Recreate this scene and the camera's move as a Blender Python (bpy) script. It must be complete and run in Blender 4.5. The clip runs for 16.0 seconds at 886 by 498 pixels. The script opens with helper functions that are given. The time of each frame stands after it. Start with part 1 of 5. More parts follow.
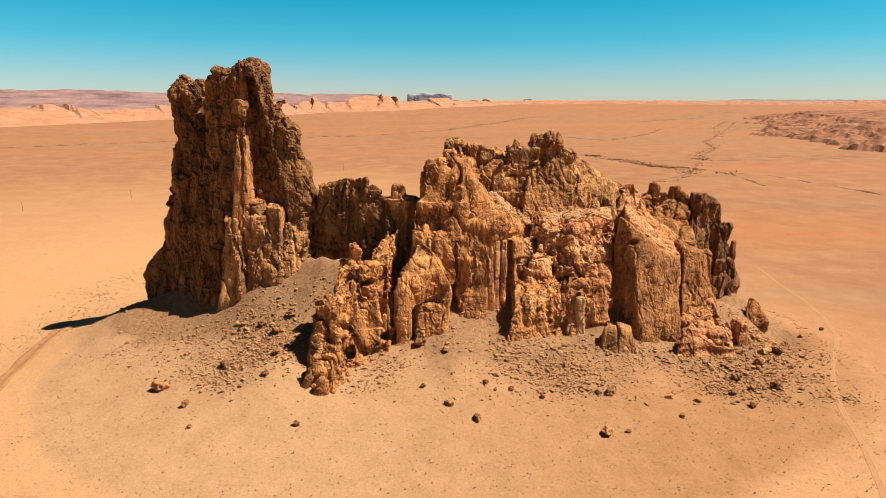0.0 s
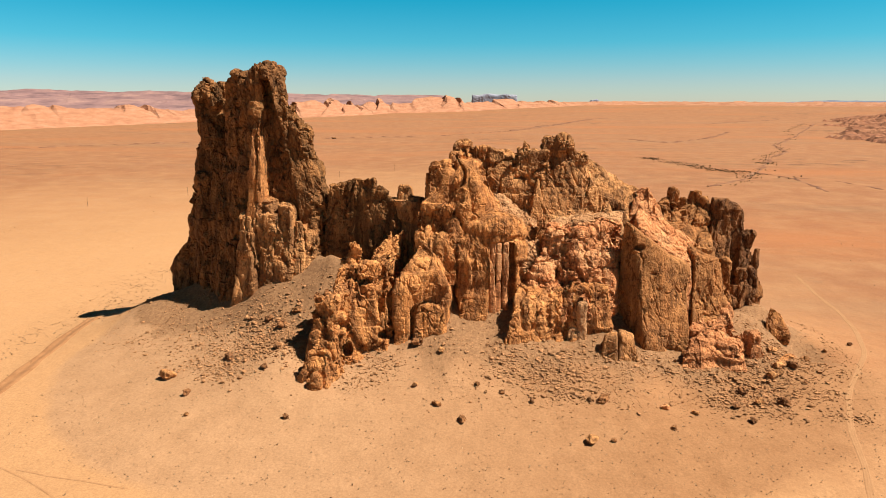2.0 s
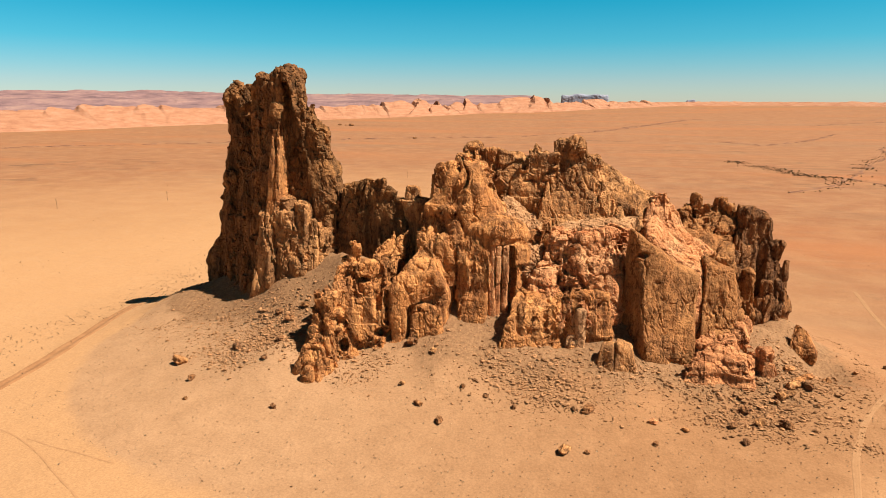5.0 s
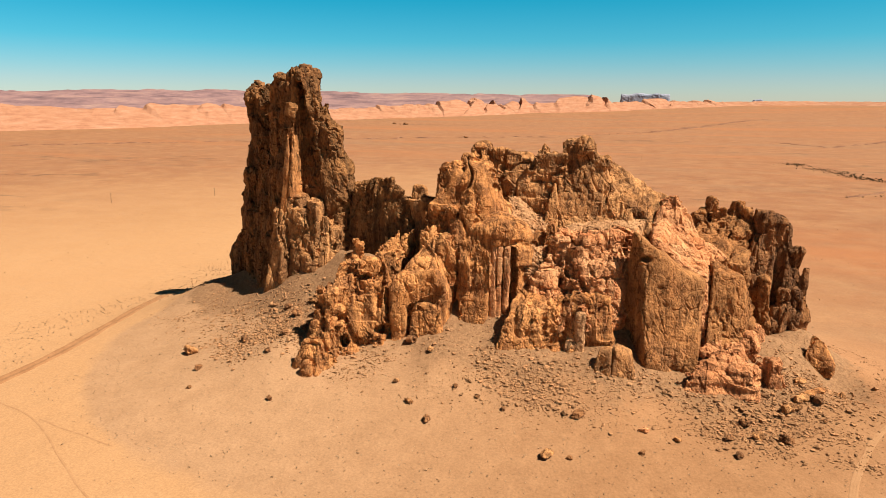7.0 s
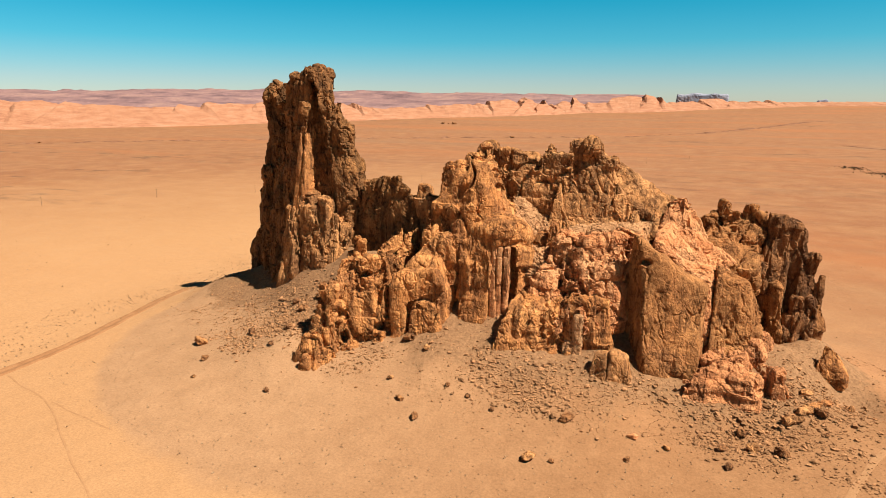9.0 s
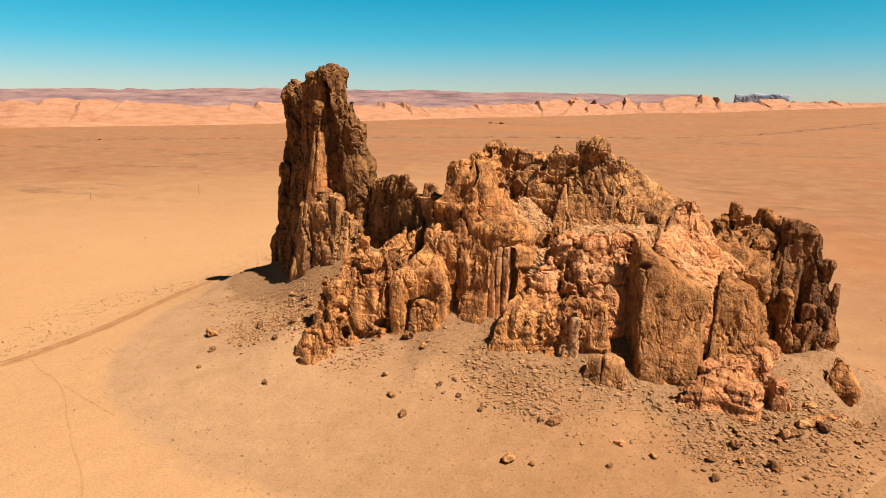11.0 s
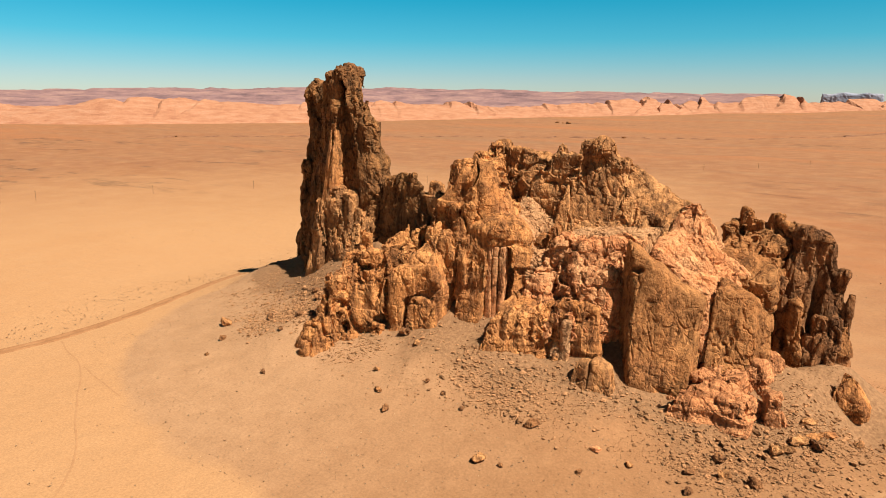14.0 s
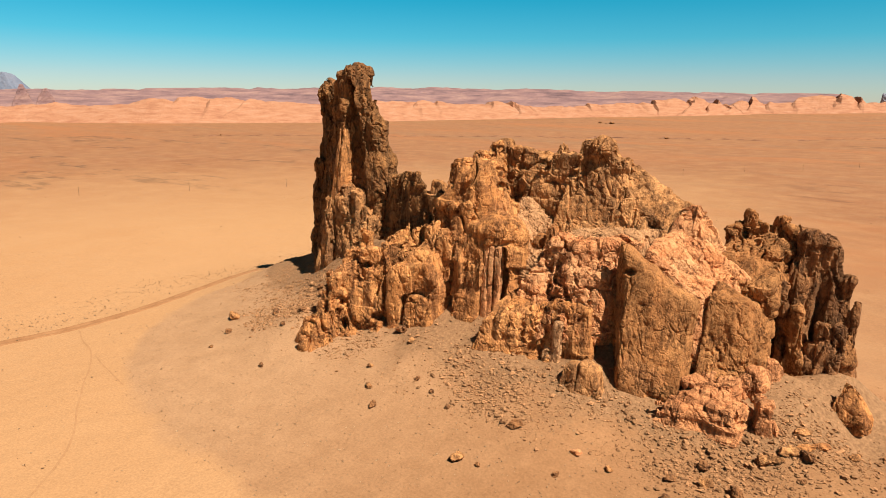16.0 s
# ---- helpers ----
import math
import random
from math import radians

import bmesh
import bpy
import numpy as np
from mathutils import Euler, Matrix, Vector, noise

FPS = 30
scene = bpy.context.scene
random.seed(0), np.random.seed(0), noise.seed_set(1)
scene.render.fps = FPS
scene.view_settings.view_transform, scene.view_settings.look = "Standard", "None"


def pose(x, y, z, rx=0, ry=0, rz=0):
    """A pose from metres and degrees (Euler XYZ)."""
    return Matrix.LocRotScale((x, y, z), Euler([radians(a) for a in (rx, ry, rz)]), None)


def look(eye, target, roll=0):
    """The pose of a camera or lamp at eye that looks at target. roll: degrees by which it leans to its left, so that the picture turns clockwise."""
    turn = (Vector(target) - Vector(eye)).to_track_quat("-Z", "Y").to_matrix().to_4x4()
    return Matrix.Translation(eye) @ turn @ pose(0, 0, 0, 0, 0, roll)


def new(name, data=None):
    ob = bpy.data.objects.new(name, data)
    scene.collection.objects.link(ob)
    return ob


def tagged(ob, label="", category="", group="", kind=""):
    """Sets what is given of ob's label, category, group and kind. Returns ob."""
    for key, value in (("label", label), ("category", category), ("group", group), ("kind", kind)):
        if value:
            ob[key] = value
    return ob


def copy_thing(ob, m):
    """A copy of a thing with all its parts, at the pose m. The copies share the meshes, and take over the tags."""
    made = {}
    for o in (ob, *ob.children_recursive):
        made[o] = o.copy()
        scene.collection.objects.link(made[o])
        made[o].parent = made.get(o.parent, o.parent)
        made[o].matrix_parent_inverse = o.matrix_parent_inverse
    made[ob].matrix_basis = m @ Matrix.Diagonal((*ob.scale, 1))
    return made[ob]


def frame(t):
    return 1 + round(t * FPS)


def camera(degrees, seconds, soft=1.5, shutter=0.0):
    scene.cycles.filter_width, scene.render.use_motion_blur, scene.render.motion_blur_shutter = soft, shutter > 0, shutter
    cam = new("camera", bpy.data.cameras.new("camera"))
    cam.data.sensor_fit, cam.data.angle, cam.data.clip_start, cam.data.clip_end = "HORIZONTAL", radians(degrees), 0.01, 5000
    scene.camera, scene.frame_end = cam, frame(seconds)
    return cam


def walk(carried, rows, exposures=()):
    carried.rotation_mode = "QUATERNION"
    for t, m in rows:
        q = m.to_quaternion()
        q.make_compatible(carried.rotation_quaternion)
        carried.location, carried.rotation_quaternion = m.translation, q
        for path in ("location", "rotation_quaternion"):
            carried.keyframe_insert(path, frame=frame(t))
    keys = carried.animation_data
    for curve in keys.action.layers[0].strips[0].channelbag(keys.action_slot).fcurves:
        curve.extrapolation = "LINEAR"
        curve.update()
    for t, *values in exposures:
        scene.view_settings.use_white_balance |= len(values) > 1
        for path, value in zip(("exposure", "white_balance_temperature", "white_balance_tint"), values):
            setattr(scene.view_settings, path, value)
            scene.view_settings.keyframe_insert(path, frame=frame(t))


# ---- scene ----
cam = camera(69.0, 16.0, soft=0.5)
METRES, EYE, TILT, LEAN, TURN = 133.0, 85.0, -12.9, 0.0, 0.0
ROWS = [
    (0.0, 0.0, 0.0, 0.0, -0.0, 0.0, 0.0),
    (0.5, 0.0374, -0.0022, -0.0003, 1.43, 0.03, -0.37),
    (1.0, 0.0742, -0.0025, 0.0001, 3.07, 0.03, -0.85),
    (1.5, 0.1117, -0.0015, 0.0009, 4.1, 0.06, -0.95),
    (2.0, 0.1491, 0.0004, 0.0023, 5.66, 0.02, -1.33),
    (2.5, 0.1845, 0.0027, 0.0036, 6.77, -0.0, -1.56),
    (3.0, 0.2207, 0.0059, 0.0052, 8.24, -0.04, -1.9),
    (3.5, 0.2547, 0.0098, 0.0068, 9.56, -0.08, -2.22),
    (4.0, 0.2896, 0.015, 0.0088, 10.87, -0.14, -2.51),
    (6.5, 0.45, 0.0509, 0.0195, 17.16, -0.54, -4.01),
    (7.0, 0.4808, 0.0598, 0.0219, 18.4, -0.66, -4.29),
    (7.5, 0.5091, 0.0686, 0.0237, 19.59, -0.75, -4.58),
    (8.0, 0.5379, 0.0782, 0.0258, 20.7, -0.85, -4.84),
    (8.5, 0.5656, 0.0878, 0.0277, 21.74, -0.96, -5.1),
    (9.0, 0.5928, 0.0979, 0.03, 22.88, -1.06, -5.37),
    (11.5, 0.7236, 0.1557, 0.0436, 28.38, -1.69, -6.67),
    (12.0, 0.7483, 0.168, 0.0464, 29.48, -1.83, -6.9),
    (12.5, 0.7736, 0.1815, 0.0497, 30.5, -1.96, -7.11),
    (13.0, 0.7975, 0.1946, 0.0529, 31.46, -2.1, -7.32),
    (13.5, 0.822, 0.2086, 0.0561, 32.46, -2.22, -7.52),
    (14.0, 0.8452, 0.2226, 0.0594, 33.43, -2.37, -7.71),
    (14.5, 0.8689, 0.2374, 0.0629, 34.42, -2.5, -7.89),
    (15.0, 0.8915, 0.2523, 0.066, 35.38, -2.64, -8.08),
    (15.5, 0.9137, 0.2677, 0.0693, 36.34, -2.79, -8.26),
    (16.0, 0.9363, 0.2835, 0.0724, 37.33, -2.93, -8.44),
]
walk(cam, [(t, pose(0, 0, EYE, TILT, LEAN, TURN) @ pose(METRES * x, METRES * y, METRES * z, 90 + pitch, roll, yaw)) for t, x, y, z, yaw, pitch, roll in ROWS],
     exposures=[(0.0, 1.02), (16.0, 0.92)])

# ---- light ----
SUN_AZ, SUN_EL = 96.0, 56.0        # compass degrees from +y clockwise, degrees above the plain
world = bpy.data.worlds.new("desert_sky")
scene.world = world
world.use_nodes = True
wn, wl = world.node_tree.nodes, world.node_tree.links
sky = wn.new("ShaderNodeTexSky")
sky.sky_type = "NISHITA"
sky.sun_disc = False
sky.sun_elevation, sky.sun_rotation = radians(SUN_EL), radians(SUN_AZ)
sky.air_density, sky.dust_density, sky.ozone_density, sky.altitude = 1.0, 0.6, 1.0, 1700
# sky tint: pale horizon up to deep teal, then dimmed overhead to deepen the shadows
coord = wn.new("ShaderNodeTexCoord")
split = wn.new("ShaderNodeSeparateXYZ")
wl.new(coord.outputs["Generated"], split.inputs[0])
tint = wn.new("ShaderNodeValToRGB")
for k, (p_, c_) in enumerate(((0.0, (1.15, 1.22, 1.28)), (0.03, (0.95, 1.2, 1.32)), (0.085, (0.33, 1.28, 1.42)), (0.16, (0.03, 1.32, 1.42)), (0.3, (0.16, 0.34, 0.36)), (1.0, (0.14, 0.16, 0.17)))):
    e_ = tint.color_ramp.elements[k] if k < 2 else tint.color_ramp.elements.new(p_)
    e_.position, e_.color = p_, (*c_, 1)
wl.new(split.outputs[2], tint.inputs[0])
grade = wn.new("ShaderNodeMix")
grade.data_type, grade.blend_type = "RGBA", "MULTIPLY"
grade.inputs[0].default_value = 1.0
wl.new(sky.outputs[0], grade.inputs[6])
wl.new(tint.outputs[0], grade.inputs[7])
wl.new(grade.outputs[2], wn["Background"].inputs[0])
wn["Background"].inputs[1].default_value = 0.036
sun = new("sun", bpy.data.lights.new("sun", "SUN"))
sun.data.energy, sun.data.angle, sun.data.color = 5.0, radians(0.53), (1.0, 0.91, 0.78)
az, el = radians(SUN_AZ), radians(SUN_EL)
sun.matrix_world = look((0, 0, 0), (-math.sin(az) * math.cos(el), -math.cos(az) * math.cos(el), -math.sin(el)))
sun.location = (300, 100, 400)

# ---- materials ----
def material(name, rough=0.9):
    m = bpy.data.materials.new(name)
    m.use_nodes = True
    nt = m.node_tree
    b = nt.nodes["Principled BSDF"]
    b.inputs["Roughness"].default_value = rough
    b.inputs["Specular IOR Level"].default_value = 0.15
    return m, nt, b


def tex_noise(nt, vec, scale, detail=6.0, rough=0.6, stretch=None):
    if stretch:
        mp = nt.nodes.new("ShaderNodeMapping")
        mp.inputs["Scale"].default_value = stretch
        nt.links.new(vec, mp.inputs[0])
        vec = mp.outputs[0]
    n = nt.nodes.new("ShaderNodeTexNoise")
    n.inputs["Scale"].default_value, n.inputs["Detail"].default_value, n.inputs["Roughness"].default_value = scale, detail, rough
    nt.links.new(vec, n.inputs["Vector"])
    return n.outputs["Fac"]


def ramp(nt, fac, *stops):
    r = nt.nodes.new("ShaderNodeValToRGB")
    e = r.color_ramp.elements
    while len(e) < len(stops):
        e.new(0.5)
    for el_, (p, c) in zip(e, stops):
        el_.position, el_.color = p, (*c, 1) if len(c) == 3 else c
    nt.links.new(fac, r.inputs[0])
    return r.outputs[0]


def mix(nt, fac, a, b, blend="MIX"):
    n = nt.nodes.new("ShaderNodeMix")
    n.data_type, n.blend_type = "RGBA", blend
    for sock, v in ((n.inputs[0], fac), (n.inputs[6], a), (n.inputs[7], b)):
        if isinstance(v, (int, float)):
            sock.default_value = v
        elif isinstance(v, tuple):
            sock.default_value = (*v, 1)
        else:
            nt.links.new(v, sock)
    return n.outputs[2]


def bump(nt, height, bsdf, dist, strength=1.0, normal=None):
    n = nt.nodes.new("ShaderNodeBump")
    n.inputs["Strength"].default_value, n.inputs["Distance"].default_value = strength, dist
    nt.links.new(height, n.inputs["Height"])
    if normal:
        nt.links.new(normal, n.inputs["Normal"])
    nt.links.new(n.outputs[0], bsdf.inputs["Normal"])
    return n.outputs[0]


def position(nt):
    return nt.nodes.new("ShaderNodeNewGeometry").outputs["Position"]


GREY1, WHITE1 = (0.0, 0.0, 0.0), (1.0, 1.0, 1.0)


def rock_material(name, base, dark, pale, strata=0.0, streak=0.6, pink=(0.5, 0.24, 0.13), pinkness=0.25):
    """Weathered rock: blotches, upright varnish streaks, bedding, grain, cracks, crevice shade in the colour."""
    m, nt, b = material(name, 0.92)
    p = position(nt)
    blot = tex_noise(nt, p, 0.09, 5, 0.6)
    col = mix(nt, ramp(nt, blot, (0.36, GREY1), (0.66, WHITE1)), base, pale)
    pk = tex_noise(nt, p, 0.05, 4, 0.6, (1.0, 1.3, 1.6))
    col = mix(nt, ramp(nt, pk, (0.55, GREY1), (0.7, (pinkness,) * 3)), col, pink)
    st = tex_noise(nt, p, 0.33, 6, 0.65, (1.0, 1.0, 0.16))
    col = mix(nt, ramp(nt, st, (0.42, (streak,) * 3), (0.56, GREY1)), col, dark)
    fine = tex_noise(nt, p, 1.7, 8, 0.7)
    col = mix(nt, 0.75, col, ramp(nt, fine, (0.3, (0.45, 0.42, 0.40)), (0.45, (0.92, 0.91, 0.9)), (0.72, (1.35, 1.32, 1.3))), "MULTIPLY")
    if strata:
        bed = tex_noise(nt, p, 0.5, 5, 0.6, (0.12, 0.12, 2.2))
        col = mix(nt, strata, col, ramp(nt, bed, (0.35, (0.5, 0.4, 0.35)), (0.6, (1.15, 1.1, 1.05))), "MULTIPLY")
    v = nt.nodes.new("ShaderNodeTexVoronoi")
    v.feature = "DISTANCE_TO_EDGE"
    v.inputs["Scale"].default_value = 0.55
    wv = mix(nt, 0.55, p, tex_noise(nt, p, 0.6, 4, 0.6), "ADD")
    mp = nt.nodes.new("ShaderNodeMapping")
    mp.inputs["Scale"].default_value = (1.0, 1.0, 0.45)
    nt.links.new(wv, mp.inputs[0])
    nt.links.new(mp.outputs[0], v.inputs["Vector"])
    crack = ramp(nt, v.outputs["Distance"], (0.0, GREY1), (0.05, WHITE1))
    # crevice shade put in the colour, wandering: thin where the noise crosses its middle, broken up by patches
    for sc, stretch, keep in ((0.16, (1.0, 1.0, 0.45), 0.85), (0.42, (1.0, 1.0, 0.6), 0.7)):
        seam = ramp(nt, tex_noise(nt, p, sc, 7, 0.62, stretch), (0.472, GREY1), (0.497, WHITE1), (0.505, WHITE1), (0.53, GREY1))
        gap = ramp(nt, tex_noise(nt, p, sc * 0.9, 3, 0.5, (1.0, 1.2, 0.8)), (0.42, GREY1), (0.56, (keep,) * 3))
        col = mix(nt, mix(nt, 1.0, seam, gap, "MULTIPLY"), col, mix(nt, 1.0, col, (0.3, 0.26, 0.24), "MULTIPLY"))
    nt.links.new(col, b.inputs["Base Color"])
    h1 = tex_noise(nt, p, 0.42, 9, 0.64)
    n1 = bump(nt, h1, b, 0.95, 1.0)
    bump(nt, crack, b, 0.2, 0.6, n1)
    return m


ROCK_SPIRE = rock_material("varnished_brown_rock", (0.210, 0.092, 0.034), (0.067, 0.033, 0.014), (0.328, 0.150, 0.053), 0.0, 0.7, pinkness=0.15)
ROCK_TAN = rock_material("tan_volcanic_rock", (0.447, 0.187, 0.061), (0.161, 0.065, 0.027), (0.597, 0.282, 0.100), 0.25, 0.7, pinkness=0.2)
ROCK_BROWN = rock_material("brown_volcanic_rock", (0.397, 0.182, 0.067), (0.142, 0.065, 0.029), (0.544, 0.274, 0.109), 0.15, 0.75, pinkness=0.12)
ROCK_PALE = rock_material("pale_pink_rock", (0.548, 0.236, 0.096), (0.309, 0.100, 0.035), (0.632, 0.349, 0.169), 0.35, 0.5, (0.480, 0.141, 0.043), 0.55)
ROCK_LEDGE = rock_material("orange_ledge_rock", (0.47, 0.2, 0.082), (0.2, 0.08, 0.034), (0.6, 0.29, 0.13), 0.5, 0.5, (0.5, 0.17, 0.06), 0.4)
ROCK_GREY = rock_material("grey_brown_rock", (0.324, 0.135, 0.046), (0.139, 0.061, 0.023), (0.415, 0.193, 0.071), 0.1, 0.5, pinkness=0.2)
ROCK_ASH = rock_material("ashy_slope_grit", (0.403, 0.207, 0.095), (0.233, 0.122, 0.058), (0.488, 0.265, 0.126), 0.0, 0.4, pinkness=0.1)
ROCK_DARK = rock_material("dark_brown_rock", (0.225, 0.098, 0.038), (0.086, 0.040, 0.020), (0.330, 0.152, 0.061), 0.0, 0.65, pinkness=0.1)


def share(nt, name):
    at = nt.nodes.new("ShaderNodeAttribute")
    at.attribute_name = name
    return at.outputs["Fac"]


def frayed(nt, value, noise_, amount, lo, hi):
    """The mask that value makes between lo and hi, its edge frayed by the noise."""
    k = nt.nodes.new("ShaderNodeMath")
    k.operation = "MULTIPLY_ADD"
    nt.links.new(noise_, k.inputs[0])
    k.inputs[1].default_value = amount
    nt.links.new(value, k.inputs[2])
    return ramp(nt, k.outputs[0], (lo, GREY1), (hi, WHITE1))


def sand_material():
    m, nt, b = material("orange_sand", 0.95)
    p = position(nt)
    big = tex_noise(nt, p, 0.0035, 6, 0.6)
    near = ramp(nt, big, (0.3, (0.375, 0.202, 0.092)), (0.55, (0.394, 0.215, 0.100)), (0.75, (0.351, 0.177, 0.076)))
    plain = ramp(nt, big, (0.3, (0.238, 0.102, 0.046)), (0.55, (0.255, 0.116, 0.055)), (0.75, (0.222, 0.088, 0.038)))
    col = mix(nt, share(nt, "reach"), near, plain)
    mid = tex_noise(nt, p, 0.035, 7, 0.65)
    col = mix(nt, ramp(nt, mid, (0.42, GREY1), (0.7, (0.4,0.4,0.4))), col, (0.408, 0.231, 0.112))
    band = tex_noise(nt, p, 0.0021, 7, 0.62, (0.35, 1.6, 1.0))
    far = mix(nt, ramp(nt, band, (0.52, GREY1), (0.62, (0.75,0.75,0.75))), col, (0.32, 0.128, 0.052))
    flat = tex_noise(nt, p, 0.0026, 8, 0.66, (0.3, 2.0, 1.0))
    far = mix(nt, ramp(nt, flat, (0.54, GREY1), (0.66, (0.4,0.4,0.4))), far, (0.208, 0.131, 0.077))
    crust = tex_noise(nt, p, 0.012, 8, 0.7, (0.6, 1.3, 1.0))
    far = mix(nt, ramp(nt, crust, (0.5, GREY1), (0.62, (0.32, 0.32, 0.32))), far, (0.23, 0.116, 0.058))
    speck = tex_noise(nt, p, 0.06, 8, 0.75)
    far = mix(nt, ramp(nt, speck, (0.58, GREY1), (0.68, (0.35,0.35,0.35))), far, (0.193, 0.115, 0.065))
    line_ = ramp(nt, tex_noise(nt, p, 0.0019, 9, 0.62, (0.35, 1.7, 1.0)), (0.487, GREY1), (0.498, WHITE1), (0.502, WHITE1), (0.513, GREY1))
    dots = ramp(nt, tex_noise(nt, p, 0.022, 6, 0.7), (0.47, GREY1), (0.56, (0.85, 0.85, 0.85)))
    some = ramp(nt, tex_noise(nt, p, 0.0011, 3, 0.5), (0.5, GREY1), (0.58, WHITE1))
    far = mix(nt, mix(nt, 1.0, mix(nt, 1.0, line_, dots, "MULTIPLY"), some, "MULTIPLY"), far, (0.1, 0.058, 0.034))
    col = mix(nt, share(nt, "reach"), col, far)
    fray = tex_noise(nt, p, 0.05, 6, 0.6)
    wash = frayed(nt, share(nt, "debris"), fray, 0.3, 0.54, 0.64)
    grit = mix(nt, share(nt, "ruddy"), ramp(nt, tex_noise(nt, p, 0.12, 8, 0.65), (0.3, (0.31, 0.172, 0.087)), (0.7, (0.365, 0.208, 0.108))), ramp(nt, tex_noise(nt, p, 0.12, 8, 0.65), (0.3, (0.242, 0.119, 0.053)), (0.7, (0.296, 0.152, 0.071))))
    col = mix(nt, wash, col, grit)
    stony = frayed(nt, share(nt, "scree"), tex_noise(nt, p, 0.09, 7, 0.65), 0.9, 0.85, 1.25)
    col = mix(nt, stony, col, ramp(nt, tex_noise(nt, p, 0.9, 8, 0.75), (0.35, (0.16, 0.085, 0.041)), (0.65, (0.31, 0.168, 0.083))))
    gr = tex_noise(nt, p, 1.6, 6, 0.75)
    col = mix(nt, 0.7, col, ramp(nt, gr, (0.3, (0.66, 0.64, 0.62)), (0.62, (1.1, 1.09, 1.08))), "MULTIPLY")
    nt.links.new(col, b.inputs["Base Color"])
    n1 = bump(nt, tex_noise(nt, p, 0.12, 6, 0.6), b, 1.2, 0.5)
    bump(nt, tex_noise(nt, p, 1.1, 6, 0.7), b, 0.14, 0.6, n1)
    return m


SAND = sand_material()


def far_material(name, a, b_, c, sx, sz, relief=4.0):
    m, nt, b = material(name, 0.95)
    p = position(nt)
    n1 = tex_noise(nt, p, sx, 8, 0.65, (1.0, 1.0, sz))
    col = ramp(nt, n1, (0.32, a), (0.5, b_), (0.7, c))
    n2 = tex_noise(nt, p, sx * 9, 6, 0.7)
    col = mix(nt, 0.5, col, ramp(nt, n2, (0.3, (0.7, 0.68, 0.68)), (0.65, (1.1, 1.1, 1.1))), "MULTIPLY")
    nt.links.new(col, b.inputs["Base Color"])
    bump(nt, n2, b, relief, 0.7)
    return m


RIDGE_PINK = far_material("pink_sandstone", (0.3, 0.128, 0.072), (0.38, 0.18, 0.1), (0.42, 0.225, 0.138), 0.02, 6.0, 8.0)
PLATEAU = far_material("mauve_plateau_rock", (0.12, 0.075, 0.08), (0.22, 0.13, 0.125), (0.31, 0.19, 0.155), 0.006, 7.0, 6.0)
# far mesas and hills: the blue of the haze is mixed into the rock colour
MESA_HAZE = far_material("haze_blue_mesa_rock", (0.20, 0.225, 0.29), (0.25, 0.265, 0.325), (0.30, 0.295, 0.33), 0.01, 0.5, 1.0)
HILL_HAZE = far_material("hazy_hill_rock", (0.12, 0.14, 0.19), (0.15, 0.17, 0.22), (0.2, 0.2, 0.24), 0.01, 0.5, 1.0)
BADLAND = far_material("red_badland_rock", (0.1, 0.04, 0.022), (0.23, 0.098, 0.052), (0.34, 0.165, 0.088), 0.02, 4.0, 1.5)
TRACK = far_material("packed_pale_sand", (0.285, 0.148, 0.068), (0.31, 0.164, 0.077), (0.335, 0.182, 0.088), 0.6, 1.0, 0.06)
WASH = far_material("reddish_wash_sand", (0.235, 0.11, 0.047), (0.285, 0.138, 0.06), (0.33, 0.168, 0.077), 0.25, 1.0, 0.15)
PATH = far_material("trodden_sand", (0.32, 0.165, 0.075), (0.35, 0.185, 0.085), (0.38, 0.21, 0.10), 0.4, 1.0, 0.06)
# soil brown, deepened to stand for the shade along gullies and scarps
DARKBANK = far_material("eroded_soil_with_shade", (0.115, 0.054, 0.032), (0.193, 0.092, 0.052), (0.277, 0.146, 0.081), 0.05, 2.0, 0.6)


def plain_material(name, a, b_, scale):
    m, nt, b = material(name, 0.95)
    inf = nt.nodes.new("ShaderNodeNewGeometry")
    n = tex_noise(nt, inf.outputs["Position"], scale, 5, 0.7)
    col = mix(nt, ramp(nt, n, (0.35, GREY1), (0.65, WHITE1)), a, b_)
    isl = ramp(nt, inf.outputs["Random Per Island"], (0.0, (0.6, 0.58, 0.56)), (1.0, (1.25, 1.2, 1.15)))
    col = mix(nt, 1.0, col, isl, "MULTIPLY")
    nt.links.new(col, b.inputs["Base Color"])
    bump(nt, n, b, 0.2, 0.6)
    return m


STONE = plain_material("talus_stone", (0.23, 0.118, 0.055), (0.36, 0.19, 0.09), 1.2)
SHRUB = plain_material("dry_desert_shrub", (0.3, 0.2, 0.115), (0.4, 0.27, 0.16), 3.0)
BUSH = plain_material("dark_desert_bush", (0.12, 0.085, 0.048), (0.2, 0.14, 0.08), 1.0)
POLE = plain_material("weathered_pole_wood", (0.105, 0.068, 0.042), (0.146, 0.099, 0.063), 4.0)

# ---- solid noise and solid shaping ----
rng = np.random.default_rng(7)
PERM = np.concatenate([rng.permutation(256)] * 2).astype(np.int32)
GRAD = rng.normal(size=(256, 3)).astype(np.float32)
GRAD /= np.linalg.norm(GRAD, axis=1)[:, None]
CELLPT = rng.random((256, 3)).astype(np.float32)


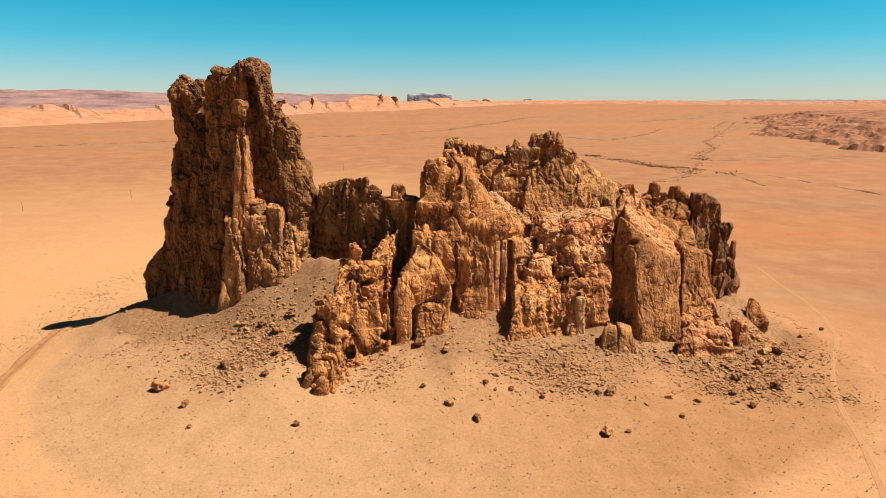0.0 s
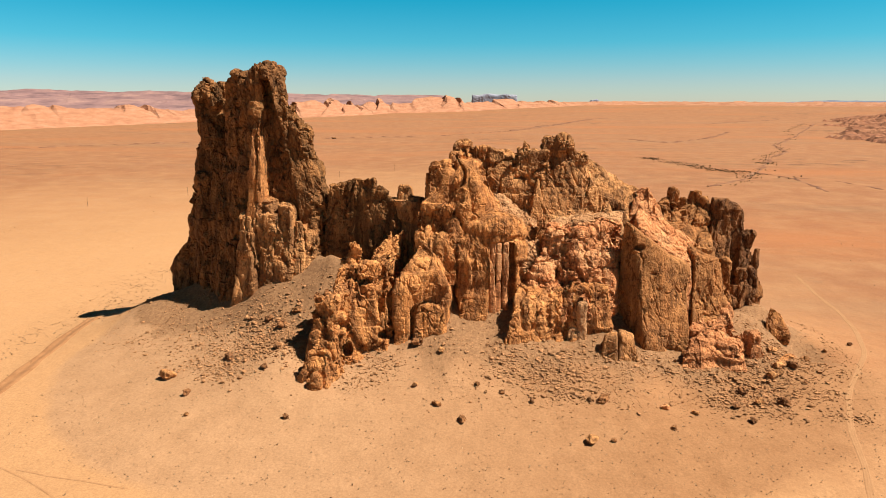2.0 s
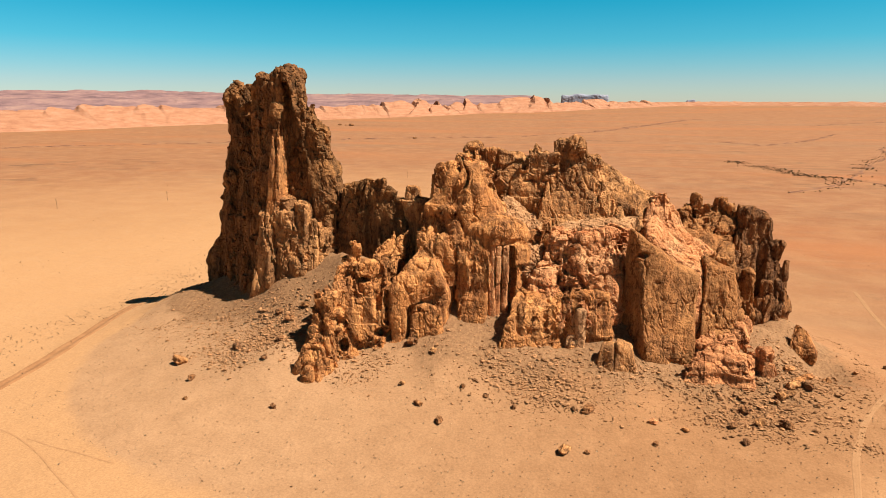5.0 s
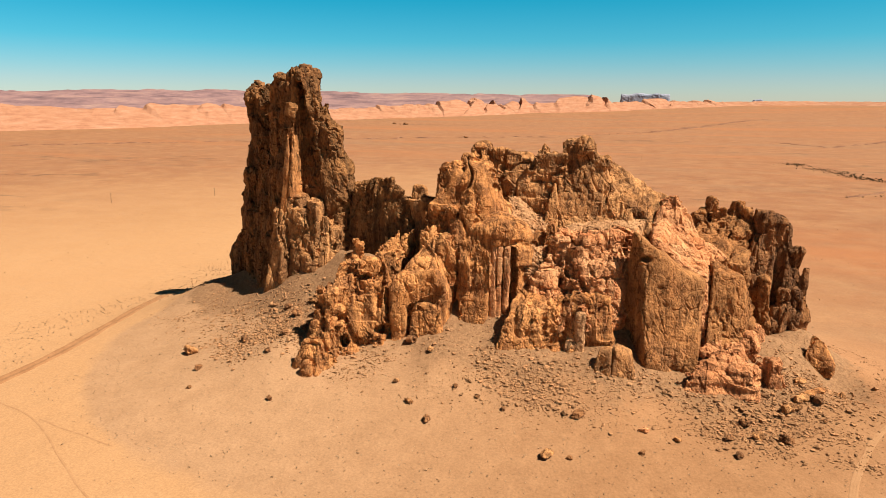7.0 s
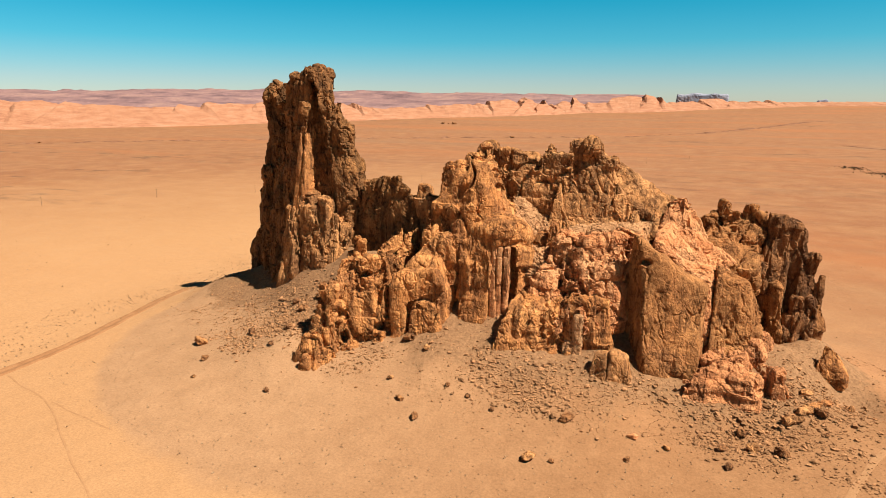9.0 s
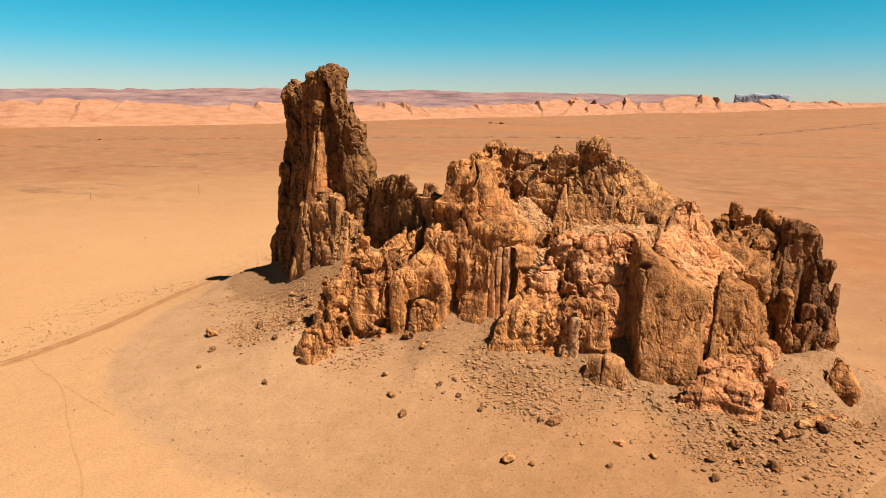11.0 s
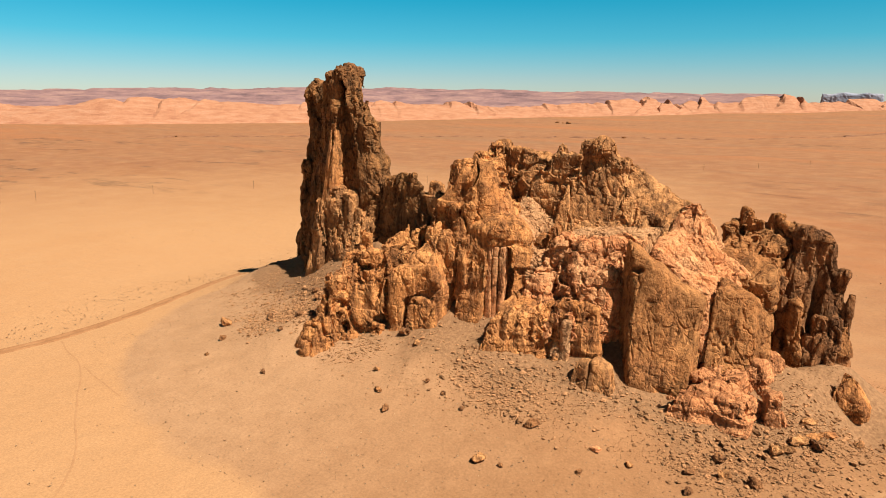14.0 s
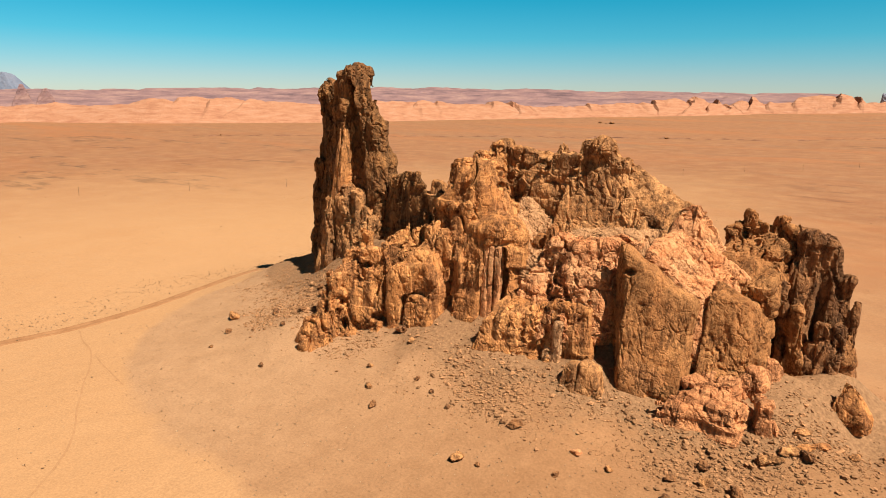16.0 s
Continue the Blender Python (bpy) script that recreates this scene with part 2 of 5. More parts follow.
def pn(p, seed=0):
    """Gradient noise, about -0.7 to 0.7, at the points p (n, 3)."""
    p = p.astype(np.float32) + np.float32(seed * 17.37)
    i = np.floor(p)
    f = p - i
    i = i.astype(np.int32) & 255
    u = f * f * f * (f * (f * 6 - 15) + 10)
    out = 0
    for dx in (0, 1):
        wx = u[:, 0] if dx else 1 - u[:, 0]
        hx = PERM[(i[:, 0] + dx) & 255]
        for dy in (0, 1):
            wy = u[:, 1] if dy else 1 - u[:, 1]
            hy = PERM[(hx + i[:, 1] + dy) & 255]
            for dz in (0, 1):
                wz = u[:, 2] if dz else 1 - u[:, 2]
                g = GRAD[PERM[(hy + i[:, 2] + dz) & 255]]
                out = out + wx * wy * wz * (g[:, 0] * (f[:, 0] - dx) + g[:, 1] * (f[:, 1] - dy) + g[:, 2] * (f[:, 2] - dz))
    return out


def fbm(p, octaves=4, seed=0, gain=0.5):
    s, a = 0, 1.0
    for o in range(octaves):
        s = s + a * pn(p * 2.03 ** o, seed + o * 3)
        a *= gain
    return s


def mesh_of(name, verts, quads, mat=None, smooth=True):
    me = bpy.data.meshes.new(name)
    k = quads.shape[1]
    me.vertices.add(len(verts))
    me.vertices.foreach_set("co", np.ascontiguousarray(verts, np.float32).ravel())
    me.loops.add(quads.size)
    me.loops.foreach_set("vertex_index", np.ascontiguousarray(quads, np.int32).ravel())
    me.polygons.add(len(quads))
    me.polygons.foreach_set("loop_start", np.arange(0, quads.size, k, dtype=np.int32))
    me.polygons.foreach_set("use_smooth", np.full(len(quads), smooth))
    me.update(calc_edges=True)
    me.validate()
    if mat:
        me.materials.append(mat)
    return me


def block(x, y, top, rx, ry, rot=0, z0=8.0, taper=(0.7, 0.7), lean=(0, 0), slope=(0, 0), r=2.0, bow=1.0):
    """A leaning, tapering block of rock, its sides rounded by r, its top sloping along its own axes."""
    return ("block", x, y, top, rx, ry, radians(rot), z0, taper, lean, slope, r, bow)


def prism(foot, top, z0=8.0, batter=0.1, slope=(0, 0), r=1.5):
    """A block of rock on a many-sided footprint (corners anticlockwise), each side leaning in by its batter above z0, under a sloping top."""
    n = len(foot)
    return ("prism", tuple(foot), top, z0, (batter,) * n if isinstance(batter, (int, float)) else tuple(batter), slope, r)


def lump(x, y, z, rx, ry, rz, rot=0):
    return ("lump", x, y, z, rx, ry, rz, radians(rot))


def solid(q, p):
    x, y, z = p[:, 0], p[:, 1], p[:, 2]
    if q[0] == "lump":
        _, cx, cy, cz, rx, ry, rz, a = q
        c, s = math.cos(a), math.sin(a)
        u = np.stack(((c * (x - cx) + s * (y - cy)) / rx, (c * (y - cy) - s * (x - cx)) / ry, (z - cz) / rz), 1)
        k = np.sqrt((u * u).sum(1))
        return (k - 1) * min(rx, ry, rz)
    if q[0] == "prism":
        _, foot, top, z0, bt, sl, r = q
        r = 0.55 * r
        cx, cy = np.mean([c[0] for c in foot]), np.mean([c[1] for c in foot])
        up = np.maximum(z - z0, 0)
        d = (z - top - sl[0] * (x - cx) - sl[1] * (y - cy)) / math.sqrt(1 + sl[0] ** 2 + sl[1] ** 2)
        for (ax, ay), (bx, by), b in zip(foot, (*foot[1:], foot[0]), bt):
            ln = math.hypot(bx - ax, by - ay)
            e = (((x - ax) * (by - ay) - (y - ay) * (bx - ax)) / ln + b * up) / math.sqrt(1 + b * b)
            k = np.clip(0.5 + 0.5 * (e - d) / r, 0, 1)
            d = d + (e - d) * k + r * k * (1 - k)
        return d - 0.3 * r
    _, cx, cy, top, rx, ry, a, z0, tp, ln, sl, r, bow = q
    h = np.clip((z - z0) / (top - z0), 0, 1.15)
    hb = h ** bow
    c, s = math.cos(a), math.sin(a)
    ax, ay = x - cx - ln[0] * h, y - cy - ln[1] * h
    lx, ly = c * ax + s * ay, c * ay - s * ax
    qx = np.abs(lx) - rx * (1 + (tp[0] - 1) * hb) + r
    qy = np.abs(ly) - ry * (1 + (tp[1] - 1) * hb) + r
    qz = z - (top + sl[0] * lx + sl[1] * ly) + r
    out = np.sqrt(np.maximum(qx, 0) ** 2 + np.maximum(qy, 0) ** 2 + np.maximum(qz, 0) ** 2)
    return out + np.minimum(np.maximum(np.maximum(qx, qy), qz), 0) - r


def reach(q):
    if q[0] == "lump":
        m = max(q[4], q[5])
        return np.array((q[1] - m, q[2] - m, q[3] - q[6])), np.array((q[1] + m, q[2] + m, q[3] + q[6]))
    if q[0] == "prism":
        _, foot, top, z0, bt, sl, r = q
        xs, ys = [c[0] for c in foot], [c[1] for c in foot]
        up = abs(sl[0]) * (max(xs) - min(xs)) * 0.6 + abs(sl[1]) * (max(ys) - min(ys)) * 0.6
        return np.array((min(xs), min(ys), z0)), np.array((max(xs), max(ys), top + up))
    m = math.hypot(q[4], q[5])
    lx, ly = q[9]
    up = abs(q[10][0]) * q[4] + abs(q[10][1]) * q[5]
    return (np.array((q[1] - m + min(lx, 0), q[2] - m + min(ly, 0), q[7])), np.array((q[1] + m + max(lx, 0), q[2] + m + max(ly, 0), q[3] + up)))


def rock_shape(name, solids, mat, cuts=(), h=0.5, warp=1.6, wave=11.0, rough=1.0, flute=0.8, joints=1.0, seed=1, beds=0.0, chips=1.0, faces=1.0):
    """Rock grown as a closed surface round the union of solids less the cuts, bent, jointed, fluted and chipped."""
    lo = np.min([reach(q)[0] for q in solids], 0) - 3.5
    hi = np.max([reach(q)[1] for q in solids], 0) + 3.5
    n = 4
    nb = np.ceil((hi - lo) / (h * n)).astype(int)
    up = np.array((1, 1, 0.65), np.float32)
    tall = np.array((1, 1, 0.2), np.float32)

    def shape(p, bend, rugged, fine):
        pw = p + bend
        d = solid(solids[0], pw)
        for q in solids[1:]:
            e = solid(q, pw)
            k = np.clip(0.5 + 0.5 * (d - e) / 0.4, 0, 1)
            d = d + (e - d) * k - 0.4 * k * (1 - k)
        d = d + rugged - 0.35
        if fine:
            d = d + flute * 0.7 * (np.abs(pn(p / 4.6 * tall, seed + 20)) - 0.16)
            if joints:
                cr = np.abs(pn(p / 8.0 * np.array((1, 1, 0.35), np.float32) + 0.2 * rugged[:, None], seed + 24))
                d = d + joints * 2.0 * np.clip(1 - cr / 0.06, 0, 1)
            if beds:
                d = d + beds * (np.abs(pn(p * np.array((0.04, 0.04, 0.42), np.float32), seed + 26)) - 0.2)
        for q in cuts:
            e = -solid(q, p)
            k = np.clip(0.5 + 0.5 * (e - d) / 0.8, 0, 1)
            d = d + (e - d) * k + 0.8 * k * (1 - k)
        return np.maximum(d, ground_height(p[:, 0], p[:, 1]) - 2.5 - p[:, 2])

    # bend and rugged are worked out on a coarse lattice and carried into its cells
    li = np.stack(np.meshgrid(*[np.arange(k + 1) for k in nb], indexing="ij"), -1).reshape(-1, 3)
    lp = (lo + li * (n * h)).astype(np.float32)
    bent = np.stack([pn(lp / wave * up, seed + k) + 0.4 * pn(lp / wave * 2.7 * up, seed + 9 + k) for k in (1, 2, 3)], 1)
    bent *= warp * 2.0 * np.array((1, 1, 1.7), np.float32)
    rug = rough * 0.6 * pn(lp / 5.5, seed + 22)
    coarse = shape(lp, bent, rug, False).reshape(nb + 1)
    chan = np.concatenate((bent, rug[:, None]), 1).reshape(*(nb + 1), 4).astype(np.float32)
    corner = [(a, b, c) for a in (0, 1) for b in (0, 1) for c in (0, 1)]
    cmin = np.minimum.reduce([coarse[a:a + nb[0], b:b + nb[1], c:c + nb[2]] for a, b, c in corner])
    cmax = np.maximum.reduce([coarse[a:a + nb[0], b:b + nb[1], c:c + nb[2]] for a, b, c in corner])
    keep = np.argwhere((cmin < 1.2) & (cmax > -2.8))
    D = np.where(cmin > 0, np.float32(5), np.float32(-5)).repeat(n, 0).repeat(n, 1).repeat(n, 2)
    D = np.pad(D, ((0, 1),) * 3, mode="edge")
    off = np.stack(np.meshgrid(*[np.arange(n + 1)] * 3, indexing="ij"), -1).reshape(-1, 3)
    fr = off / n
    W = np.stack([np.prod(np.where(np.array(c) == 1, fr, 1 - fr), 1) for c in corner], 1).astype(np.float32)
    for s in range(0, len(keep), 4000):
        kb = keep[s:s + 4000]
        cc = np.stack([chan[kb[:, 0] + a, kb[:, 1] + b, kb[:, 2] + c] for a, b, c in corner], 1)
        w = np.einsum("oc,kcd->kod", W, cc, optimize=True).reshape(-1, 4)
        ii = (kb[:, None, :] * n + off[None]).reshape(-1, 3)
        D[ii[:, 0], ii[:, 1], ii[:, 2]] = shape((lo + ii * h).astype(np.float32), w[:, :3], w[:, 3], True)
    for ax in range(3):
        e = [slice(None)] * 3
        for side in (0, -1):
            e[ax] = side
            D[tuple(e)] = np.abs(D[tuple(e)])
    v, f = nets(D)
    v = (lo + v * h).astype(np.float32)
    me = mesh_of(name, v, f, mat, smooth=False)
    nrm = np.empty(len(v) * 3, np.float32)
    me.vertices.foreach_get("normal", nrm)
    nrm = nrm.reshape(-1, 3)
    v = v + nrm * chipped(v, seed, chips, faces)[:, None]
    me.vertices.foreach_set("co", v.ravel())
    me.update()
    return me


def facets(p, seed, hollow=0.8, tilt=0.7, step=0.5):
    """Hollow tilted faces that meet in sharp edges, as on broken stone: about -0.6 to 0.6."""
    p = p.astype(np.float32) + np.float32(seed * 11.3)
    i = np.floor(p).astype(np.int32)
    out = np.full(len(p), 9.0, np.float32)
    for dx in (-1, 0, 1):
        for dy in (-1, 0, 1):
            for dz in (-1, 0, 1):
                j = i + np.array((dx, dy, dz), np.int32)
                h = PERM[(PERM[(PERM[j[:, 0] & 255] + j[:, 1]) & 255] + j[:, 2]) & 255]
                e = CELLPT[h] + j.astype(np.float32) - p
                g = GRAD[h]
                val = hollow * (e[:, 0] ** 2 + e[:, 1] ** 2 + e[:, 2] ** 2) + tilt * (e[:, 0] * g[:, 0] + e[:, 1] * g[:, 1] + e[:, 2] * g[:, 2]) + step * (CELLPT[h, 0] - 0.5)
                out = np.minimum(out, val)
    return out + 0.12


def chipped(v, seed, chips, faces):
    """How far broken rock stands proud: faces of about 7 m and 2.4 m, smooth and broken patches, cracks and grain."""
    bend = 0.2 * fbm(v / 3.0, 2, seed)[:, None]
    patch = np.clip(0.6 + 1.3 * fbm(v / 12.0, 2, seed + 51), 0.12, 1.3)
    d = faces * chips * 4.4 * facets(v / 7.0 * np.array((1, 1, 0.8), np.float32) + 0.4 * bend, seed + 31, 0.3, 1.0, 0.8)
    d = d + patch * chips * 2.1 * facets(v / 2.4 * np.array((1, 1, 0.75), np.float32) + bend, seed + 37, 0.3, 1.0, 0.75)
    for size, deep, tall in ((6.5, 1.9, 0.6), (3.0, 0.9, 0.8)):
        seam = np.abs(pn(v / size * np.array((1, 1, tall), np.float32) + bend, seed + 53 + int(size)))
        d = d - chips * deep * np.clip(1 - seam / 0.05, 0, 1) * np.clip(patch, 0.3, 1)
    d = d + chips * 0.6 * patch * facets(v / 1.15 + bend, seed + 41, 0.35, 1.0, 0.4)
    d = d + chips * 0.3 * (0.4 + 0.6 * patch) * fbm(v / 1.0, 3, seed + 33, 0.7)
    return d - d.mean() - 0.2 * chips


def nets(D):
    """A surface through the zero of the grid D: one point a cell, one face an edge that crosses."""
    S = D < 0
    corner = [(a, b, c) for a in (0, 1) for b in (0, 1) for c in (0, 1)]
    nx, ny, nz = (k - 1 for k in D.shape)
    cnt = sum(S[a:a + nx, b:b + ny, c:c + nz].astype(np.int8) for a, b, c in corner)
    act = np.argwhere((cnt > 0) & (cnt < 8))
    idx = np.full((nx, ny, nz), -1, np.int32)
    idx[act[:, 0], act[:, 1], act[:, 2]] = np.arange(len(act))
    val = np.stack([D[act[:, 0] + a, act[:, 1] + b, act[:, 2] + c] for a, b, c in corner], 1)
    cp = np.array(corner, np.float32)
    acc, num = np.zeros((len(act), 3), np.float32), np.zeros(len(act), np.float32)
    for i in range(8):
        for j in range(i + 1, 8):
            if abs(cp[i] - cp[j]).sum() == 1:
                va, vb = val[:, i], val[:, j]
                x = (va < 0) != (vb < 0)
                t = np.where(x, va / np.where(x, va - vb, 1), 0)
                acc += np.where(x[:, None], cp[i] + t[:, None] * (cp[j] - cp[i]), 0)
                num += x
    verts = act + acc / num[:, None]
    faces = []
    for ax in range(3):
        b, c = (ax + 1) % 3, (ax + 2) % 3
        lo_, hi_ = [slice(1, -1)] * 3, [slice(1, -1)] * 3
        lo_[ax], hi_[ax] = slice(0, -1), slice(1, None)
        s0, s1 = S[tuple(lo_)], S[tuple(hi_)]
        for flip in (False, True):
            e = np.argwhere((s0 & ~s1) if not flip else (~s0 & s1))
            e[:, b] += 1
            e[:, c] += 1
            q = []
            for db, dc in ((1, 1), (0, 1), (0, 0), (1, 0)):
                k = e.copy()
                k[:, b] -= db
                k[:, c] -= dc
                q.append(idx[k[:, 0], k[:, 1], k[:, 2]])
            q = np.stack(q, 1)
            faces.append(q[:, ::-1] if flip else q)
    return verts, np.concatenate(faces)


def thing(name, label, category, kind="", group=""):
    return tagged(new(name), label, category, group, kind)


def rock_part(parent, name, solids, mat, label="", **k):
    ob = new(name, rock_shape(name, solids, mat, **k))
    ob.parent = parent
    if label:
        tagged(ob, label)
    return ob


# ---- ground ----
CORE = [(-95, 232, 21), (-40, 213, 34), (0, 207, 29), (48, 208, 25), (100, 222, 15)]


# local rises and hollows of the rubble slope
SWELLS = [(-117, 227, 4, 14), (110, 236, 7, 9), (74, 180, -3.4, 15), (119, 216, -6, 10), (38, 201, -5, 8), (-50, 180, 3, 12), (-62, 208, 3.5, 12), (5, 182, 2.6, 9), (93, 186, -2, 9), (22, 189, 1.5, 7)]


def core_distance(x, y):
    best, d0 = np.zeros_like(x), np.full_like(x, 1e9)
    for (ax, ay, ah), (bx, by, bh) in zip(CORE, CORE[1:]):
        dx, dy = bx - ax, by - ay
        t = np.clip(((x - ax) * dx + (y - ay) * dy) / (dx * dx + dy * dy), 0, 1)
        d = np.hypot(x - ax - t * dx, y - ay - t * dy)
        best = np.maximum(best, (ah + t * (bh - ah)) * np.exp(-d / 24.0))
        d0 = np.minimum(d0, d)
    return best, d0


def ground_height(x, y):
    x, y = np.asarray(x, np.float32), np.asarray(y, np.float32)
    m, d = core_distance(x, y)
    z = m * np.clip((95 - d) / 45, 0, 1)
    z = z - 3.0 * np.clip((-x - 70) / 80, 0, 1)
    for sx, sy, dz, w in SWELLS:
        z = z + dz * np.exp(-((x - sx) ** 2 + (y - sy) ** 2) / (w * w))
    far = np.clip((np.hypot(x, y) - 1800) / 3100, 0, 1)
    return z + 80 * far ** 2


def axis(lo, hi, step, end):
    a = list(np.arange(lo, hi + step / 2, step))
    s, v = step, hi
    while v < end:
        s *= 1.13
        v += min(s, 240)
        a.append(v)
    s, v = step, lo
    while v > -end:
        s *= 1.13
        v -= min(s, 240)
        a.insert(0, v)
    return np.array(a, np.float32)


gx, gy = axis(-170, 170, 1.5, 4950), axis(80, 262, 1.5, 4950)
GX, GY = np.meshgrid(gx, gy, indexing="ij")
fx, fy = GX.ravel(), GY.ravel()
gz = ground_height(fx, fy)
gp = np.stack((fx, fy, np.zeros_like(fx)), 1)
wide = np.clip(np.hypot(fx, fy - 180) / 400, 0, 1)
gz = gz + 0.22 * fbm(gp / 9.0, 4, 41) * (1 - wide) + 1.6 * fbm(gp / 140.0, 3, 42) * wide
moundness = np.clip(gz / 14, 0, 1)
gz = gz + 0.7 * moundness * fbm(gp / 6.0, 3, 43) * (1 - wide)
nxg, nyg = len(gx), len(gy)
ii = np.arange(nxg * nyg).reshape(nxg, nyg)
gq = np.stack((ii[:-1, :-1], ii[1:, :-1], ii[1:, 1:], ii[:-1, 1:]), -1).reshape(-1, 4)
gme = mesh_of("ground", np.stack((fx, fy, gz), 1), gq, SAND)


def surf(x, y):
    """The ground's height as built, between its mesh points."""
    i = np.clip(np.searchsorted(gx, x) - 1, 0, nxg - 2)
    j = np.clip(np.searchsorted(gy, y) - 1, 0, nyg - 2)
    a, b = (x - gx[i]) / (gx[i + 1] - gx[i]), (y - gy[j]) / (gy[j + 1] - gy[j])
    g = gz.reshape(nxg, nyg)
    return (1 - a) * ((1 - b) * g[i, j] + b * g[i, j + 1]) + a * ((1 - b) * g[i + 1, j] + b * g[i + 1, j + 1])


def ground_value(name, value):
    at = gme.attributes.new(name, "FLOAT", "POINT")
    at.data.foreach_set("value", np.clip(value, 0, 1).astype(np.float32))


apron = np.hypot((fx + 5) / np.where(fx < -5, 122, 135), (fy - 200) / 86)
ground_value("debris", 0.44 + (1 - apron) * np.where(fx < -60, 3.2, 1.4))           # brown wash of rock grit round the outcrop
ground_value("ruddy", (fx + 30) / 90)                                               # the grit turns from ashy to orange eastwards
ground_value("scree", 1 - (core_distance(fx, fy)[1] - 4) / 44)                   # stony ground under the cliffs
ground_value("reach", (np.hypot(fx, fy - 150) - 140 + 2.1 * np.clip(fx, -80, 600)) / 500)                      # from the pale near sand out to the redder plain
ground = tagged(new("ground", gme), "orange desert sand with a brown rubble apron round the rocks", "ground", kind="structure")

# ---- the outcrop ----
spire = thing("rock_spire", "tall dark brown twin-topped rock spire standing on a rubble mound", "rock spire")
rock_part(spire, "tower", [
    prism([(-91, 222), (-68, 212), (-44, 214.5), (-41, 226), (-86, 242)], 61, 8, (0.12, 0.12, 0.12, 0.1, 0.1), r=2.5),
    prism([(-85, 227), (-69, 218.5), (-43.5, 219), (-43, 227), (-82, 239)], 93, 50, (0.08, 0.1, 0.38, 0.12, 0.08), (0.05, 0), 2.5),
    block(-76, 229.5, 95.8, 4, 4.5, -20, 70, (0.6, 0.6), r=1.5), block(-64.5, 225, 97.2, 6, 6, -20, 70, (0.75, 0.75), r=2), block(-70.5, 227.5, 94.5, 2.6, 3, 0, 70),
    prism([(-58, 216.5), (-45, 216.5), (-40.5, 223), (-54, 226)], 65, 20, (0.12, 0.13, 0.1, 0.1), (-0.5, 0), 1.5),
    block(-50.5, 223.0, 80, 4.5, 4.0, 20, 40, (0.6, 0.6), (-2, 1.0), (-0.8, 0), 1.2),
], ROCK_SPIRE, h=0.48, warp=0.7, wave=14, flute=0.55, rough=0.8, faces=0.5, joints=0.6, seed=3,
    cuts=[prism([(-66.8, 203), (-54.5, 203), (-54, 219.0), (-65.8, 220.6)], 93, 50, (0, 0.2, -0.12, 0.0), r=0.8)])
# the prow's sunlit strip is put in as lighter rock than the tower's
rock_part(spire, "prow", [prism([(-70.8, 215.6), (-66.2, 214.6), (-64.8, 224.5), (-70, 226)], 94, 46, (0.15, 0.02, 0.05, 0.06), (0.3, 0), 0.6)], ROCK_TAN, h=0.42, warp=0.5, wave=8, flute=0.3, rough=0.5, faces=0.3, chips=0.5, seed=4)
rock_part(spire, "twin_peak", [
    prism([(-101, 237), (-86, 226), (-74, 233), (-91, 247)], 91, 40, (0.05, 0.2, 0.1, 0.16), r=3),
    lump(-89.5, 234.8, 88, 6.0, 5.2, 6.2),
], ROCK_SPIRE, h=0.48, warp=0.8, wave=12, flute=0.6, rough=0.8, faces=0.5, joints=0.5, seed=5)
rock_part(spire, "shoulder", [
    prism([(-108.5, 240), (-93, 225), (-86, 234), (-102, 249)], 60, 24, (0.08, 0.1, 0.1, 0.42), r=2.5),
    prism([(-115.5, 243.6), (-103, 232), (-97, 240), (-110, 252)], 30, 20, (0.2, 0.1, 0.1, 0.55), (0.6, 0), 2.0),
    prism([(-100, 229.5), (-86, 218.5), (-80, 228), (-96, 238)], 47, 12, (0.16, 0.1, 0.1, 0.2), (0.4, 0), 2.0)], ROCK_SPIRE, h=0.48, warp=0.9, wave=12, flute=0.6, rough=0.8, faces=0.6, joints=0.5, seed=6)
for k, (x, y, top, rx, ry, tp, lx) in enumerate(((-71.6, 212.6, 47.5, 4.0, 4.6, 0.62, 0.6), (-64.6, 213.6, 52.5, 3.7, 4.6, 0.7, 0.3), (-57.4, 213.0, 51.5, 3.9, 4.6, 0.6, 0.0), (-50.2, 214.0, 43.5, 3.7, 4.2, 0.75, 0.0), (-79.5, 217.0, 36, 4.0, 4.0, 0.6, 1.0))):
    rock_part(spire, "buttress", [block(x, y, top, rx + 0.6, ry, -8, taper=(tp, 0.45), lean=(lx, 3.6), r=0.8), block(x + 1.6, y + 1.5, top - 9, rx, ry, 15, taper=(tp, 0.4), lean=(lx, 3.0), r=0.6)], ROCK_BROWN if k < 4 else ROCK_SPIRE, h=0.4, warp=1.0, wave=7, flute=0.9, rough=0.9, joints=0.6, chips=0.7, faces=0.5, seed=10 + k)

